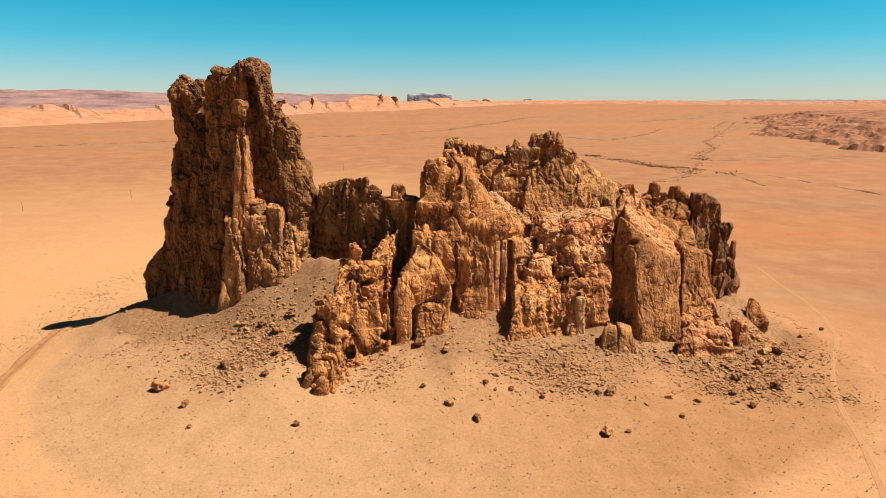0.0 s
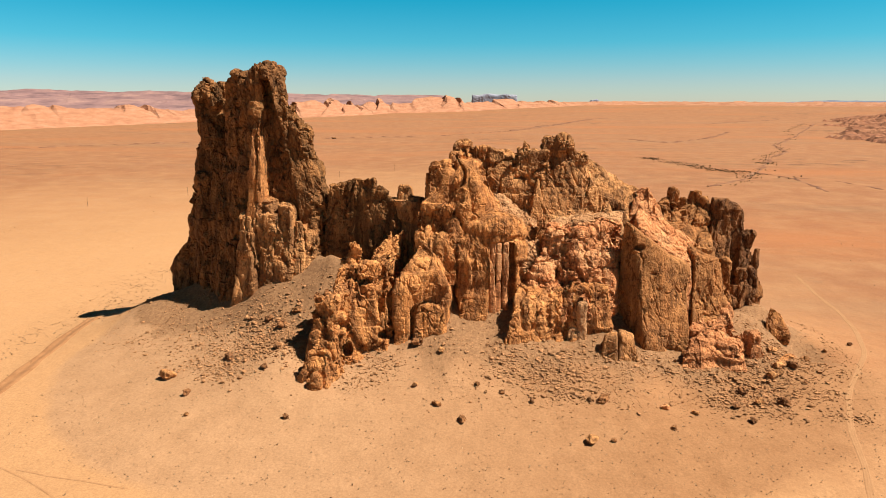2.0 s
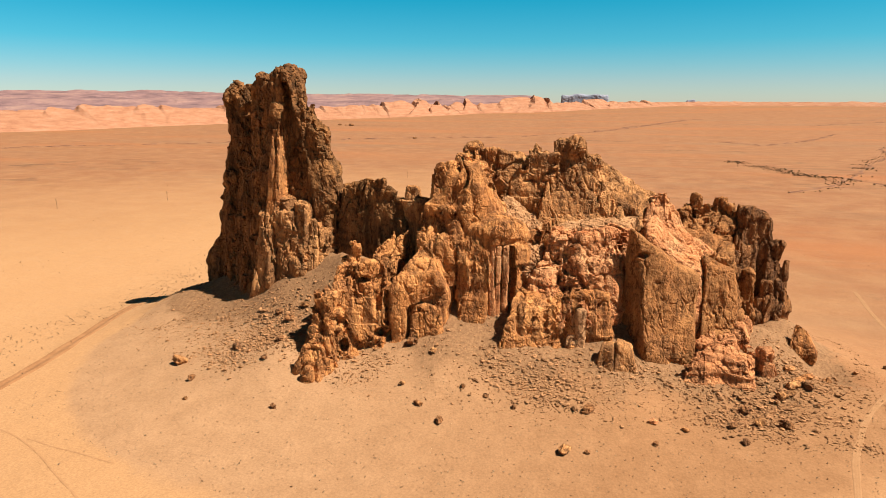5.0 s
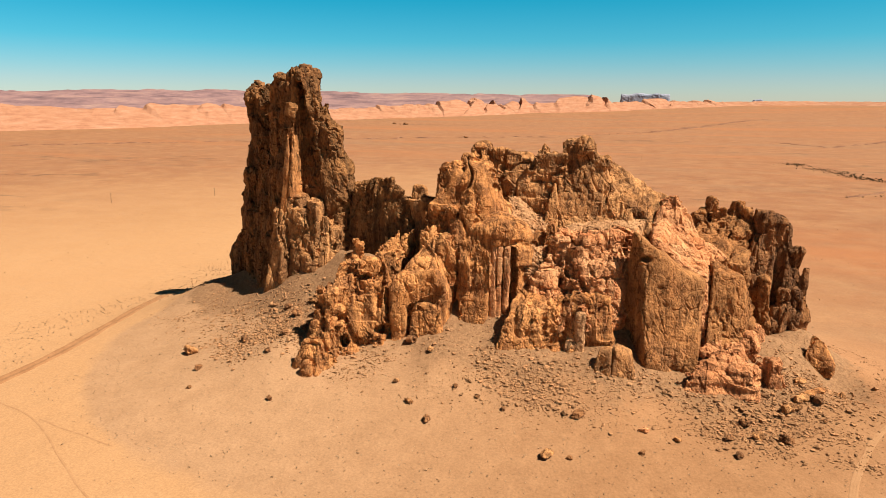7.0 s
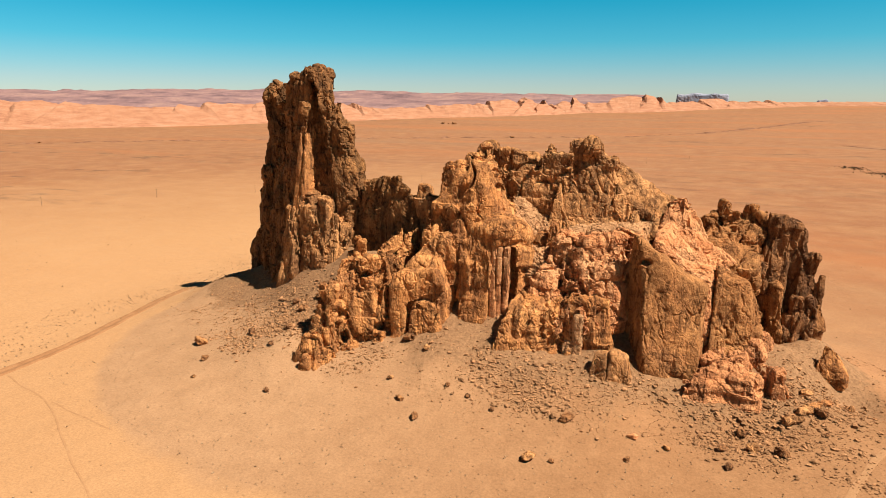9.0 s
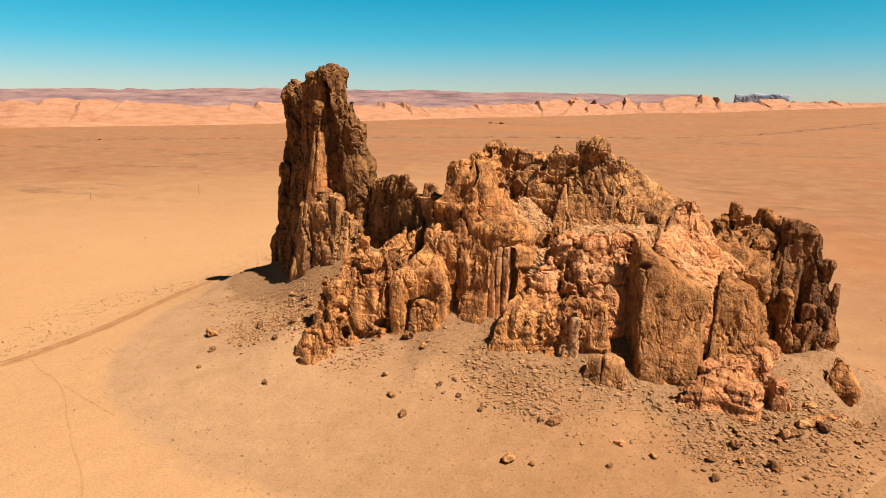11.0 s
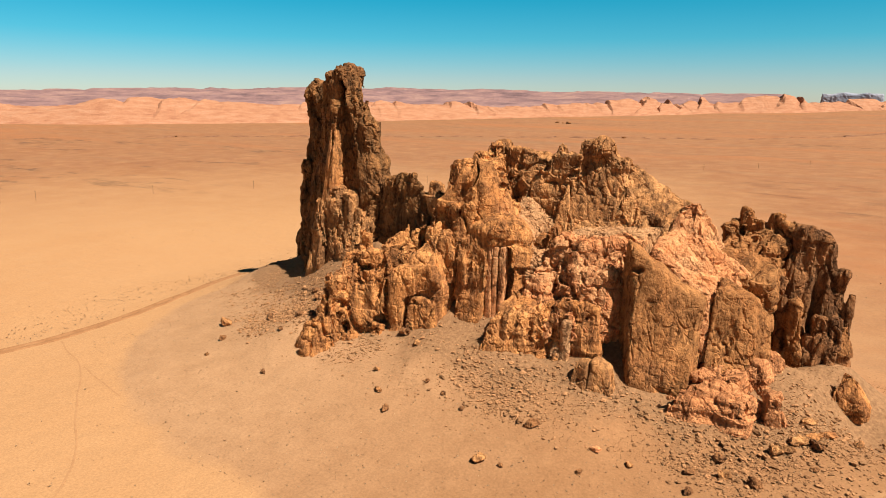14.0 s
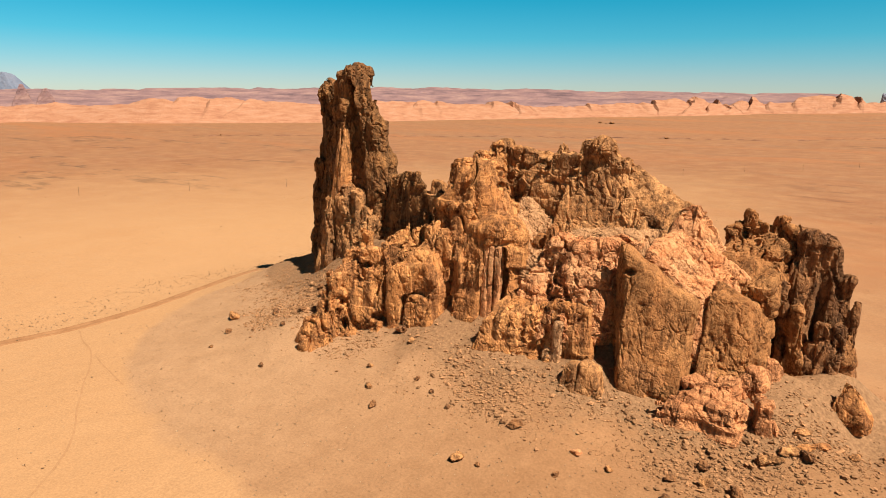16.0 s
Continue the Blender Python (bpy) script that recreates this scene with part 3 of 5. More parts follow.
wall = thing("rock_wall", "dark brown rock wall joining the spire to the crags", "rock wall")
rock_part(wall, "slab", [
    prism([(-46, 216), (-27, 210.5), (-24, 219), (-43, 225)], 58.3, 20, (0.14, 0.02, 0.06, 0.06), (0.12, 0), 1.6),
    prism([(-31, 212), (-17, 207.5), (-15.5, 215.5), (-29, 220)], 56.0, 20, (0.14, 0.06, 0.1, 0.05), (-0.72, 0), 1.4)],
    ROCK_SPIRE, h=0.44, warp=0.6, flute=0.3, joints=0.3, rough=0.5, faces=0.4, chips=0.7, seed=21)
rock_part(wall, "pillar", [block(-14.8, 214.5, 58, 3.0, 3.2, 0, 20, (0.75, 0.7), r=1.2), block(-11.2, 213.8, 54, 2.6, 3, 0, 20, (0.7, 0.7), r=1.0)], ROCK_BROWN, h=0.4, warp=0.5, joints=0.2, chips=0.5, seed=22)
rock_part(wall, "spur", [prism([(-28, 191.5), (-19.5, 191), (-10.5, 211), (-18.5, 214)], 44, 10, (0.1, 0.1, 0.1, 0.18), (0.1, 0.72), 1.6)], ROCK_TAN, h=0.42, warp=0.9, wave=8, joints=0.5, flute=0.6, chips=0.8, faces=0.5, seed=23)

butt = thing("rock_buttress", "tan pitted rock buttress running down the rubble slope", "rock buttress")
rock_part(butt, "toe", [prism([(-40.5, 168.6), (-30, 166.8), (-26.5, 174), (-37, 178.5)], 14.5, 2, (0.3, 0.25, 0.1, 0.25), (0.25, 0.45), 1.4), block(-33.6, 168.3, 9, 2.2, 2.0, 20, 0, (0.7, 0.6), r=0.8)], ROCK_TAN, h=0.36, warp=0.5, wave=6, chips=0.7, faces=0.5, seed=31)
rock_part(butt, "shoulder", [
    prism([(-33.4, 177.8), (-16, 183.6), (-15, 195), (-31.5, 196)], 36.8, 5, (0.17, 0.06, 0.1, 0.06), (0, 0.15), 1.4),
    prism([(-40, 176.5), (-31, 173), (-26.5, 181), (-35, 188)], 26.5, 4, (0.26, 0.12, 0.1, 0.1), (0.3, 0.55), 1.2),
    prism([(-31, 175.5), (-24, 178), (-24, 184), (-31, 184)], 20, 4, (0.35, 0.25, 0.1, 0.1), (0, 0.5), 1.2),
    block(-27, 191, 42.3, 2.7, 2.7, 20, 30, (0.65, 0.6), r=0.8), block(-36.3, 182.5, 29, 2.2, 2.6, 10, 10, (0.6, 0.5), r=0.8)],
    ROCK_TAN, h=0.38, warp=0.6, wave=6, rough=0.8, flute=1.2, joints=0.9, chips=0.9, faces=0.6, seed=32,
    cuts=[lump(-22.5, 186.5, 32, 2.4, 2.0, 1.3), lump(-18.6, 185.8, 25, 1.3, 2.4, 4.5), lump(-27.5, 180.8, 12, 1.4, 2.0, 2.2), lump(-20.5, 181.8, 11, 1.6, 2.0, 1.6), lump(-17.5, 185.5, 15.5, 2.4, 2.2, 1.4)])

crag = thing("rock_crag", "jagged tan and brown rock crag with a ridge top", "rock crag")
rock_part(crag, "core", [block(16, 220, 43, 17, 11, 4, taper=(0.85, 0.7), r=3), block(45, 221, 38, 19, 10, 4, taper=(0.9, 0.6), r=3), block(73, 222, 31, 20, 12, 10, taper=(0.85, 0.7), r=3), block(-6, 206, 34, 6, 7, 10, taper=(0.8, 0.7))],
          ROCK_GREY, h=0.8, warp=1.0, seed=40)
rock_part(crag, "pointed_block", [
    prism([(-14.8, 187), (1.6, 190.6), (3.2, 200.5), (-13, 201.5)], 34, 8, (0.03, 0.1, 0.0, 0.05), (0, 0.12), 2.2),
    prism([(-14.3, 188), (1.8, 191.3), (3, 203), (-12, 204)], 45.5, 29, (0.72, 0.5, 0.05, 0.4), (0, 0.1), 2.0)],
    ROCK_TAN, h=0.38, warp=0.9, wave=10, flute=0.1, joints=0.25, rough=0.4, faces=0.4, chips=0.42, seed=41,
    cuts=[prism([(-9.5, 184), (4, 186), (4.5, 192.6), (-9.5, 190.4)], 24.5, 4, 0.0, (0.25, 0.6), 0.8), lump(2.9, 192.5, 19, 1.4, 4.5, 6)])
rock_part(crag, "lower_face", [prism([(-9, 187.6), (1.2, 189.6), (2.2, 195), (-9, 195)], 23.6, 8, (0.1, 0.06, 0.1, 0.15), (0.12, 0.2), 1.2)], ROCK_TAN, h=0.36, warp=0.6, wave=7, flute=0.7, joints=0.3, rough=0.6, chips=0.42, faces=0.4, seed=57)
rock_part(crag, "fin", [
    prism([(-10.5, 199.5), (8, 197), (12, 214), (-6, 216)], 64, 36, (0.40, 0.15, 0.1, 0.13), (0.1, 0), 1.6),
    prism([(1, 198), (14.5, 198.5), (22, 216), (0, 222)], 65, 36, (0.37, 0.35, 0.1, 0.1), (-0.3, 0.25), 1.6),
    prism([(-0.6, 196.6), (3.2, 196.2), (4.2, 203), (0.4, 203)], 56, 32, (0.40, 0.0, 0.0, 0.0), (0, 0.2), 0.6),
    prism([(4.0, 197.6), (6.6, 197.8), (7, 204), (4.2, 204)], 60, 32, (0.37, 0.0, 0.0, 0.0), (0, 0.2), 0.6),
    block(-4.6, 210.5, 66, 2.6, 3, 10, 50, (0.75, 0.7), r=0.8), block(-0.6, 211.5, 66.5, 1.5, 2.5, 10, 50, (0.75, 0.7), r=0.6), block(2.6, 216, 70, 2.6, 3.5, 10, 55, (0.6, 0.7), r=0.8), block(4, 222, 71.5, 3, 4, 10, 55, (0.6, 0.7), r=0.8)],
    ROCK_TAN, h=0.4, warp=0.7, wave=9, flute=2.0, rough=0.8, joints=1.1, faces=0.8, chips=0.75, seed=42)
rock_part(crag, "flake", [prism([(6.2, 202.4), (12.2, 203.4), (12.6, 210), (6.4, 210)], 61, 44, (0.40, 0.1, 0.0, 0.1), (0, 0.2), 1.6)], ROCK_TAN, h=0.36, warp=0.5, wave=7, flute=0.1, joints=0.1, rough=0.4, faces=0.3, chips=0.4, seed=59)
ALCOVE = [prism([(13.8, 190), (23.2, 190), (22.6, 202.4), (14.6, 203.4)], 41.5, 20, (0, 0.03, -0.06, 0.03), r=1.2)]
rock_part(crag, "alcove", [prism([(4, 195), (15.5, 195), (26, 200.5), (27.5, 213), (4, 213)], 47, 10, (0.16, 0.12, 0.1, 0.1, 0.08), (-0.1, 0.3), 2.0)], ROCK_TAN, h=0.38, warp=0.9, wave=9, flute=0.1, joints=0.3, rough=0.5, faces=0.4, chips=0.45, seed=43, cuts=ALCOVE)
rock_part(crag, "dome", [lump(15.5, 206.5, 45.0, 10.5, 7.0, 6.0, 8), prism([(7, 200.2), (23, 201), (26, 208), (8, 210)], 46, 41, (0.5, 0.4, 0.2, 0.3), (0, 0.2), 1.5)], ROCK_TAN, h=0.38, warp=0.7, wave=9, flute=0, joints=0.2, rough=0.5, beds=0.5, faces=0.4, chips=0.42, seed=44, cuts=ALCOVE + [lump(17, 200.0, 43.2, 7.5, 2.6, 0.8, 4)])
for k, x in enumerate((15.6, 17.4, 19.4)):
    rock_part(crag, "pilaster", [block(x, 200.2 + 0.3 * k, 42, 0.75, 1.3, 0, 15, (0.8, 0.8), (0, 1.0), r=0.25)], ROCK_PALE, h=0.3, warp=0.4, rough=0.4, flute=0, joints=0, chips=0.15, seed=90 + k)
rock_part(crag, "ridge", [
    prism([(0.5, 221.8), (33, 222.6), (34, 233), (0, 233.5)], 68.8, 40, (0.1, 0.02, 0.05, 0.03), r=1.0),
    block(25.4, 228, 72, 2.6, 2.8, 0, 58, (0.3, 0.5), r=0.8), block(3.5, 227.5, 71, 3.5, 4, 0, 55, (0.7, 0.7), r=0.8), block(14, 226, 66, 2.6, 3, 0, 48, (0.8, 0.5), r=0.8), block(21, 226, 67, 2.2, 3, 10, 46, (0.7, 0.5), r=0.8), block(29.5, 226.5, 67, 2.2, 3, 10, 46, (0.7, 0.5), r=0.8)],
    ROCK_BROWN, h=0.44, warp=0.8, wave=9, flute=0.9, rough=1.0, faces=0.6, joints=0.9, chips=0.85, seed=45)
rock_part(crag, "peak", [prism([(30.6, 222.5), (53, 226.5), (50, 238), (31, 238)], 73.6, 50, (0.24, 0.46, 0.06, 0.06), (0.05, 0), 3.0), lump(44.5, 231, 66.5, 3.4, 4, 2.6), lump(38.2, 230.5, 71, 4.6, 5, 3.6)], ROCK_BROWN, h=0.4, warp=0.5, wave=9, flute=0.3, joints=0.4, rough=0.6, faces=0.4, chips=0.55, seed=64)
rock_part(crag, "ridge_slab", [prism([(33, 219.5), (64, 226.5), (67, 238), (36, 239)], 64, 46, (0.62, 0.15, 0.1, 0.1), (-0.62, 0), 2.0)], ROCK_BROWN, h=0.42, warp=0.9, wave=12, flute=0.2, joints=0.2, rough=0.5, faces=0.4, chips=0.42, seed=55,
          cuts=[lump(52.0, 223.4, 52, 1.8, 4.5, 6.5, 30), lump(58.5, 224.6, 50, 2.2, 4.0, 4.5, 30)])
rock_part(crag, "pyramid", [prism([(26.2, 218.6), (34.4, 219.2), (34, 227), (27, 226.5)], 60.5, 44, (0.34, 0.3, 0.2, 0.26), r=0.9)], ROCK_BROWN, h=0.38, warp=0.5, flute=0.3, joints=0.2, chips=0.6, faces=0.5, seed=56)
rock_part(crag, "scree_gully", [prism([(12, 202.5), (31, 207), (33, 224), (13, 225)], 45.5, 25, (0.1, 0.1, 0.1, 0.1), (-0.5, 0.7), 1.5)], ROCK_ASH, h=0.42, warp=0.8, wave=7, flute=0.2, joints=0.4, rough=1.0, faces=0.35, chips=0.9, seed=60)
rock_part(crag, "ledge", [prism([(26, 209.5), (59, 212), (67, 230), (30, 227)], 46.3, 25, (0.3, 0.2, 0.1, 0.1), (0.06, 0.26), 1.5)], ROCK_ASH, h=0.44, warp=0.7, wave=9, flute=0, joints=0.1, rough=0.5, faces=0.2, chips=0.6, seed=58)
rock_part(crag, "perched_block", [prism([(28.8, 211), (34.2, 211.4), (34.6, 216), (29.6, 216.4)], 47.6, 34, (0.12, 0.2, 0.1, 0.08), (0, 0.2), 0.8)], ROCK_TAN, h=0.36, warp=0.4, wave=6, joints=0, flute=0.2, chips=0.5, faces=0.4, seed=54)
rock_part(crag, "lower_block", [
    prism([(20.2, 187.6), (38, 193.4), (40, 206), (23, 205)], 26, 8, (0.18, 0.05, 0.1, 0.1), (0, 0.5), 1.6),
    prism([(37.5, 193.8), (53.0, 196.8), (54, 208), (40, 208)], 29.5, 8, (0.14, 0.06, 0.1, 0.05), (0, 0.45), 1.8)],
    ROCK_TAN, h=0.38, warp=1.0, wave=8, beds=1.3, rough=0.9, flute=0.1, joints=0.5, faces=0.5, chips=0.55, seed=46, cuts=[lump(39.2, 193.5, 14, 1.2, 2.4, 7)])
rock_part(crag, "drip_column", [block(43.6, 195.6, 24, 1.7, 2.0, 10, 8, (0.7, 0.6), (0, 1.2), r=0.7), block(41.2, 195.4, 16, 1.2, 1.5, 10, 8, (0.7, 0.6), r=0.5)], ROCK_ASH, h=0.32, warp=0.4, wave=5, flute=0.5, joints=0, chips=0.35, seed=63)
rock_part(crag, "pale_terrace", [prism([(25.5, 198.2), (45, 195.2), (52.5, 198.5), (60, 222), (27.5, 216)], 44.2, 22, (0.56, 0.5, 0.05, 0.1, 0.3), (0.04, 0.14), 1.6)], ROCK_PALE, h=0.38, warp=0.6, wave=6, rough=0.7, joints=1.0, flute=0.4, beds=0.8, chips=1.15, faces=0.8, seed=47)
rock_part(crag, "leaning_slab", [prism([(63.6, 194.8), (77.8, 199.4), (80.5, 213), (60, 214), (55.2, 205)], 40.8, 12, (0.26, 0.06, 0.2, 0.05, 0.06), (-0.66, 0.1), 2.0)], ROCK_GREY, h=0.38, warp=0.9, wave=11, flute=0.05, joints=0.15, rough=0.4, faces=0.4, chips=0.36, seed=48,
          cuts=[lump(61.0, 202.6, 41, 1.5, 1.9, 0.9), lump(67.5, 198.5, 28, 0.8, 1.4, 0.5), lump(70, 197.4, 24, 0.7, 1.4, 0.45), lump(65.5, 199.5, 33, 0.8, 1.4, 0.4), prism([(77.0, 192), (78.2, 192), (80.2, 213), (78.6, 213)], 38, 6, 0.0, (0, 0), 0.4)])
rock_part(crag, "side_slab", [prism([(77.6, 202.6), (93.6, 211.4), (95, 221), (80, 222.5)], 35.2, 10, (0.16, 0.24, 0.2, 0.04), (-0.42, 0.3), 1.8)], ROCK_GREY, h=0.38, warp=0.9, wave=10, flute=0.05, joints=0.2, rough=0.6, faces=0.45, chips=0.4, seed=49, cuts=[prism([(77.0, 192), (78.2, 192), (80.2, 213), (78.6, 213)], 38, 6, 0.0, (0, 0), 0.4)])
rock_part(crag, "pale_slope", [prism([(60, 207), (79, 207), (86.5, 231), (62, 234)], 41.8, 20, (0.1, 0.1, 0.1, 0.1), (-0.68, 0.28), 1.5)], ROCK_PALE, h=0.4, warp=0.9, wave=8, flute=0.2, joints=0.5, rough=0.8, faces=0.4, chips=0.8, seed=50)
rock_part(crag, "cone", [prism([(61.4, 225), (72.4, 226), (75, 236), (63, 237.5)], 56.3, 42, (0.34, 0.32, 0.3, 0.2), r=1.4)], ROCK_PALE, h=0.38, warp=0.5, wave=7, flute=0.4, joints=0.4, rough=0.6, chips=0.7, seed=51)
rock_part(crag, "jagged_wall", [
    prism([(72.5, 225), (91.5, 228), (94.5, 247), (75, 249)], 43, 25, (0.1, 0.1, 0.05, 0.1), (-0.05, 0.8), 1.4),
    block(76.5, 242.5, 50.5, 3, 3, 20, 35, (0.6, 0.6), r=0.6), block(80.3, 244, 54, 2.6, 3, 20, 35, (0.45, 0.5), r=0.6), block(84.2, 245, 51, 2.2, 3, 10, 35, (0.6, 0.5), r=0.6), block(88.6, 246, 53.6, 2.6, 3, 10, 35, (0.6, 0.5), r=0.6), block(91.8, 245, 51.5, 2.2, 3, 10, 30, (0.6, 0.5), r=0.6)],
    ROCK_GREY, h=0.4, warp=0.9, wave=6, rough=1.1, flute=0.7, joints=0.6, chips=0.8, faces=0.6, seed=52)

tower = thing("rock_tower", "dark brown rock tower at the end of the crags", "rock tower")
rock_part(tower, "tower", [
    prism([(93.5, 232.5), (108.5, 233), (112.5, 241), (104, 250), (90.5, 246)], 48.6, 8, (0.19, 0.2, 0.14, 0.1, 0.06), (-0.42, 0.05), 1.5),
    block(97, 242, 51.5, 3.2, 3.5, 20, 38, (0.6, 0.6), r=0.8), block(103, 241.5, 47.5, 2.6, 3, 20, 32, (0.6, 0.6), r=0.8), block(107, 240.5, 39.5, 2.2, 3, 20, 20, (0.6, 0.6), r=0.8)],
    ROCK_DARK, h=0.4, warp=0.4, wave=8, flute=1.9, joints=0.4, rough=0.8, faces=0.7, chips=0.45, seed=61,
    cuts=[prism([(98.8, 226), (101.6, 226), (103.2, 238.5), (100.8, 239)], 44, 8, 0.0, r=0.5), prism([(90.5, 228), (93.6, 228), (95.2, 237.5), (92.5, 238)], 44, 8, 0.0, r=0.5)])
for k, (x, y, top, rx, lean_) in enumerate(((97.0, 232.4, 31, 2.3, 1.0), (93.6, 233.2, 36.5, 1.2, 0.8), (104.2, 233.2, 27, 1.9, 1.0), (107.4, 233.8, 26.5, 1.7, 0.8), (110.4, 235.4, 24, 1.6, 0.6), (110.6, 238.6, 34, 1.0, 0.3), (101.4, 232.5, 21, 1.5, 0.6))):
    rock_part(tower, "column", [block(x, y, top, rx + 0.3, rx, 20, taper=(0.6, 0.6), lean=(0, lean_), r=0.5)], ROCK_GREY if k in (0, 4) else ROCK_DARK, h=0.32, warp=0.9, wave=5, flute=1.2, joints=0.3, rough=0.6, chips=0.5, faces=0.4, seed=62 + k)

pile = thing("layered_outcrop", "pale orange layered rock outcrop low on the slope", "rock outcrop")
rock_part(pile, "bed", [prism([(72.6, 190.8), (92.6, 193.4), (95, 203), (75, 202)], 11.8, 3, (0.35, 0.1, 0.1, 0.3), (0, 0.08), 1.6)], ROCK_LEDGE, h=0.34, warp=0.9, wave=7, beds=3.6, flute=0, joints=0.3, rough=0.7, chips=0.6, faces=0.45, seed=71)
rock_part(pile, "bed", [prism([(76, 197.5), (92, 200.2), (93, 210), (79, 208)], 15.6, 5, (0.35, 0.35, 0.1, 0.2), (-0.02, 0.15), 1.2)], ROCK_LEDGE, h=0.34, warp=0.5, wave=6, beds=3.0, flute=0, joints=0.7, rough=0.8, chips=0.65, faces=0.6, seed=74)
rock_part(pile, "rubble_bank", [prism([(77, 202), (96, 206), (104, 224), (82, 220)], 16.8, 5, (0.5, 0.5, 0.1, 0.1), (-0.12, 0.12), 1.5)], ROCK_LEDGE, h=0.36, warp=0.9, wave=5, flute=0, joints=0.6, rough=1.4, chips=1.1, faces=0.5, seed=75)
rock_part(pile, "knob", [prism([(95, 196.4), (104, 198), (103, 206), (96, 207)], 9.4, 0, (0.5, 0.5, 0.2, 0.15), (-0.3, 0.3), 1.0), block(97.6, 201.4, 14.4, 2.3, 2.5, 20, 4, (0.75, 0.7), r=0.8)], ROCK_LEDGE, h=0.34, warp=0.6, wave=6, beds=0.9, chips=0.5, seed=72)
pyr = thing("pyramid_boulder", "tan brown pyramid-shaped boulder leaning on the slope", "boulder")
rock_part(pyr, "boulder", [prism([(110, 221.5), (117, 220.5), (118, 226), (111, 227)], 16.0, 7, (0.5, 0.4, 0.3, 0.15), (0.1, 0.1), 0.8)], ROCK_TAN, h=0.34, warp=0.4, chips=0.4, faces=0.4, joints=0.1, seed=73)

# ---- the far country ----
def ridge_strip(name, label, category, rows, half, mat, step, tooth, seed, front=1.0, skirt=14.0, cross=26, terrace=0.0, sections=1):
    """A range along rows of (x, y, crest z, ruggedness): a ridge with a long near slope, teeth along its crest, benches where terraced."""
    pts = np.array(rows, np.float32)
    seg = np.hypot(*np.diff(pts[:, :2], axis=0).T)
    cum = np.concatenate(([0], np.cumsum(seg)))
    s = np.arange(0, cum[-1], step, dtype=np.float32)
    cx, cy, cz, rg = (np.interp(s, cum, pts[:, k]) for k in range(4))
    rough = rg[:, None]
    tx, ty = np.gradient(cx), np.gradient(cy)
    ln = np.hypot(tx, ty)
    nx_, ny_ = ty / ln, -tx / ln
    u = np.linspace(-1, 1, cross, dtype=np.float32)
    S, U = np.meshgrid(s, u, indexing="ij")
    q = np.stack((S / tooth, U * 1.4, np.zeros_like(S)), -1).reshape(-1, 3)
    loose = fbm(np.stack((S / tooth / 4, U * 0.3, 0 * S), -1).reshape(-1, 3), 3, seed + 11).reshape(S.shape)
    jag = (S / tooth + 2.2 * loose + 0.5 * fbm(q, 3, seed).reshape(S.shape) + 0.9 * U) % 1.0
    saw = np.where(jag < 0.14, jag / 0.14, (1 - jag) / 0.86)
    saw = saw * np.clip(0.55 + 2.2 * fbm(np.stack((S / tooth / 2.3, 0 * U, 0 * S), -1).reshape(-1, 3), 2, seed + 13).reshape(S.shape), 0.1, 1.3)
    big = fbm(q * np.array((0.23, 0.6, 1), np.float32), 3, seed + 2).reshape(S.shape)
    X = cx[:, None] + nx_[:, None] * U * half * np.where(U > 0, front, 1.0)
    Y = cy[:, None] + ny_[:, None] * U * half * np.where(U > 0, front, 1.0)
    base = ground_height(X, Y)
    prof = np.clip(1 - np.abs(U) ** 1.15, 0, 1)
    rise = np.maximum(cz[:, None] - base, 5)
    z = prof * (1 - rough * 0.42 + rough * 0.85 * saw * (1 - np.abs(U)) ** 0.7 + rough * 0.6 * big)
    z = np.where(z > 1.0, 1.0 + 0.35 * (z - 1.0), z)
    if terrace:
        lev = z * terrace + 0.3 * fbm(q * 3, 3, seed + 5).reshape(S.shape)
        f = lev - np.floor(lev)
        z = (1 - 0.75) * z + 0.75 * (np.floor(lev) + np.clip((f - 0.6) / 0.4, 0, 1)) / terrace
    Z = base - skirt * (1 - prof) ** 3 + rise * z + 4.5 * fbm(np.stack((X, Y, np.zeros_like(X)), -1).reshape(-1, 3) / 40, 4, seed + 7, 0.6).reshape(S.shape) * prof
    ns, nu = S.shape
    ii = np.arange(ns * nu).reshape(ns, nu)
    qd = np.stack((ii[:-1, :-1], ii[1:, :-1], ii[1:, 1:], ii[:-1, 1:]), -1).reshape(-1, 4)
    co, qd = np.stack((X, Y, Z), -1).reshape(-1, 3), qd[:, ::-1]
    if sections == 1:
        return tagged(new(name, mesh_of(name, co, qd, mat, smooth=False)), label, category)
    whole = thing(name, label, category)
    for part in np.array_split(np.arange(ns - 1), sections):
        a, b = part[0], part[-1]
        me = mesh_of("section", co[a * nu:(b + 2) * nu], qd[a * (nu - 1):(b + 1) * (nu - 1)] - a * nu, mat, smooth=False)
        new("section", me).parent = whole
    return whole


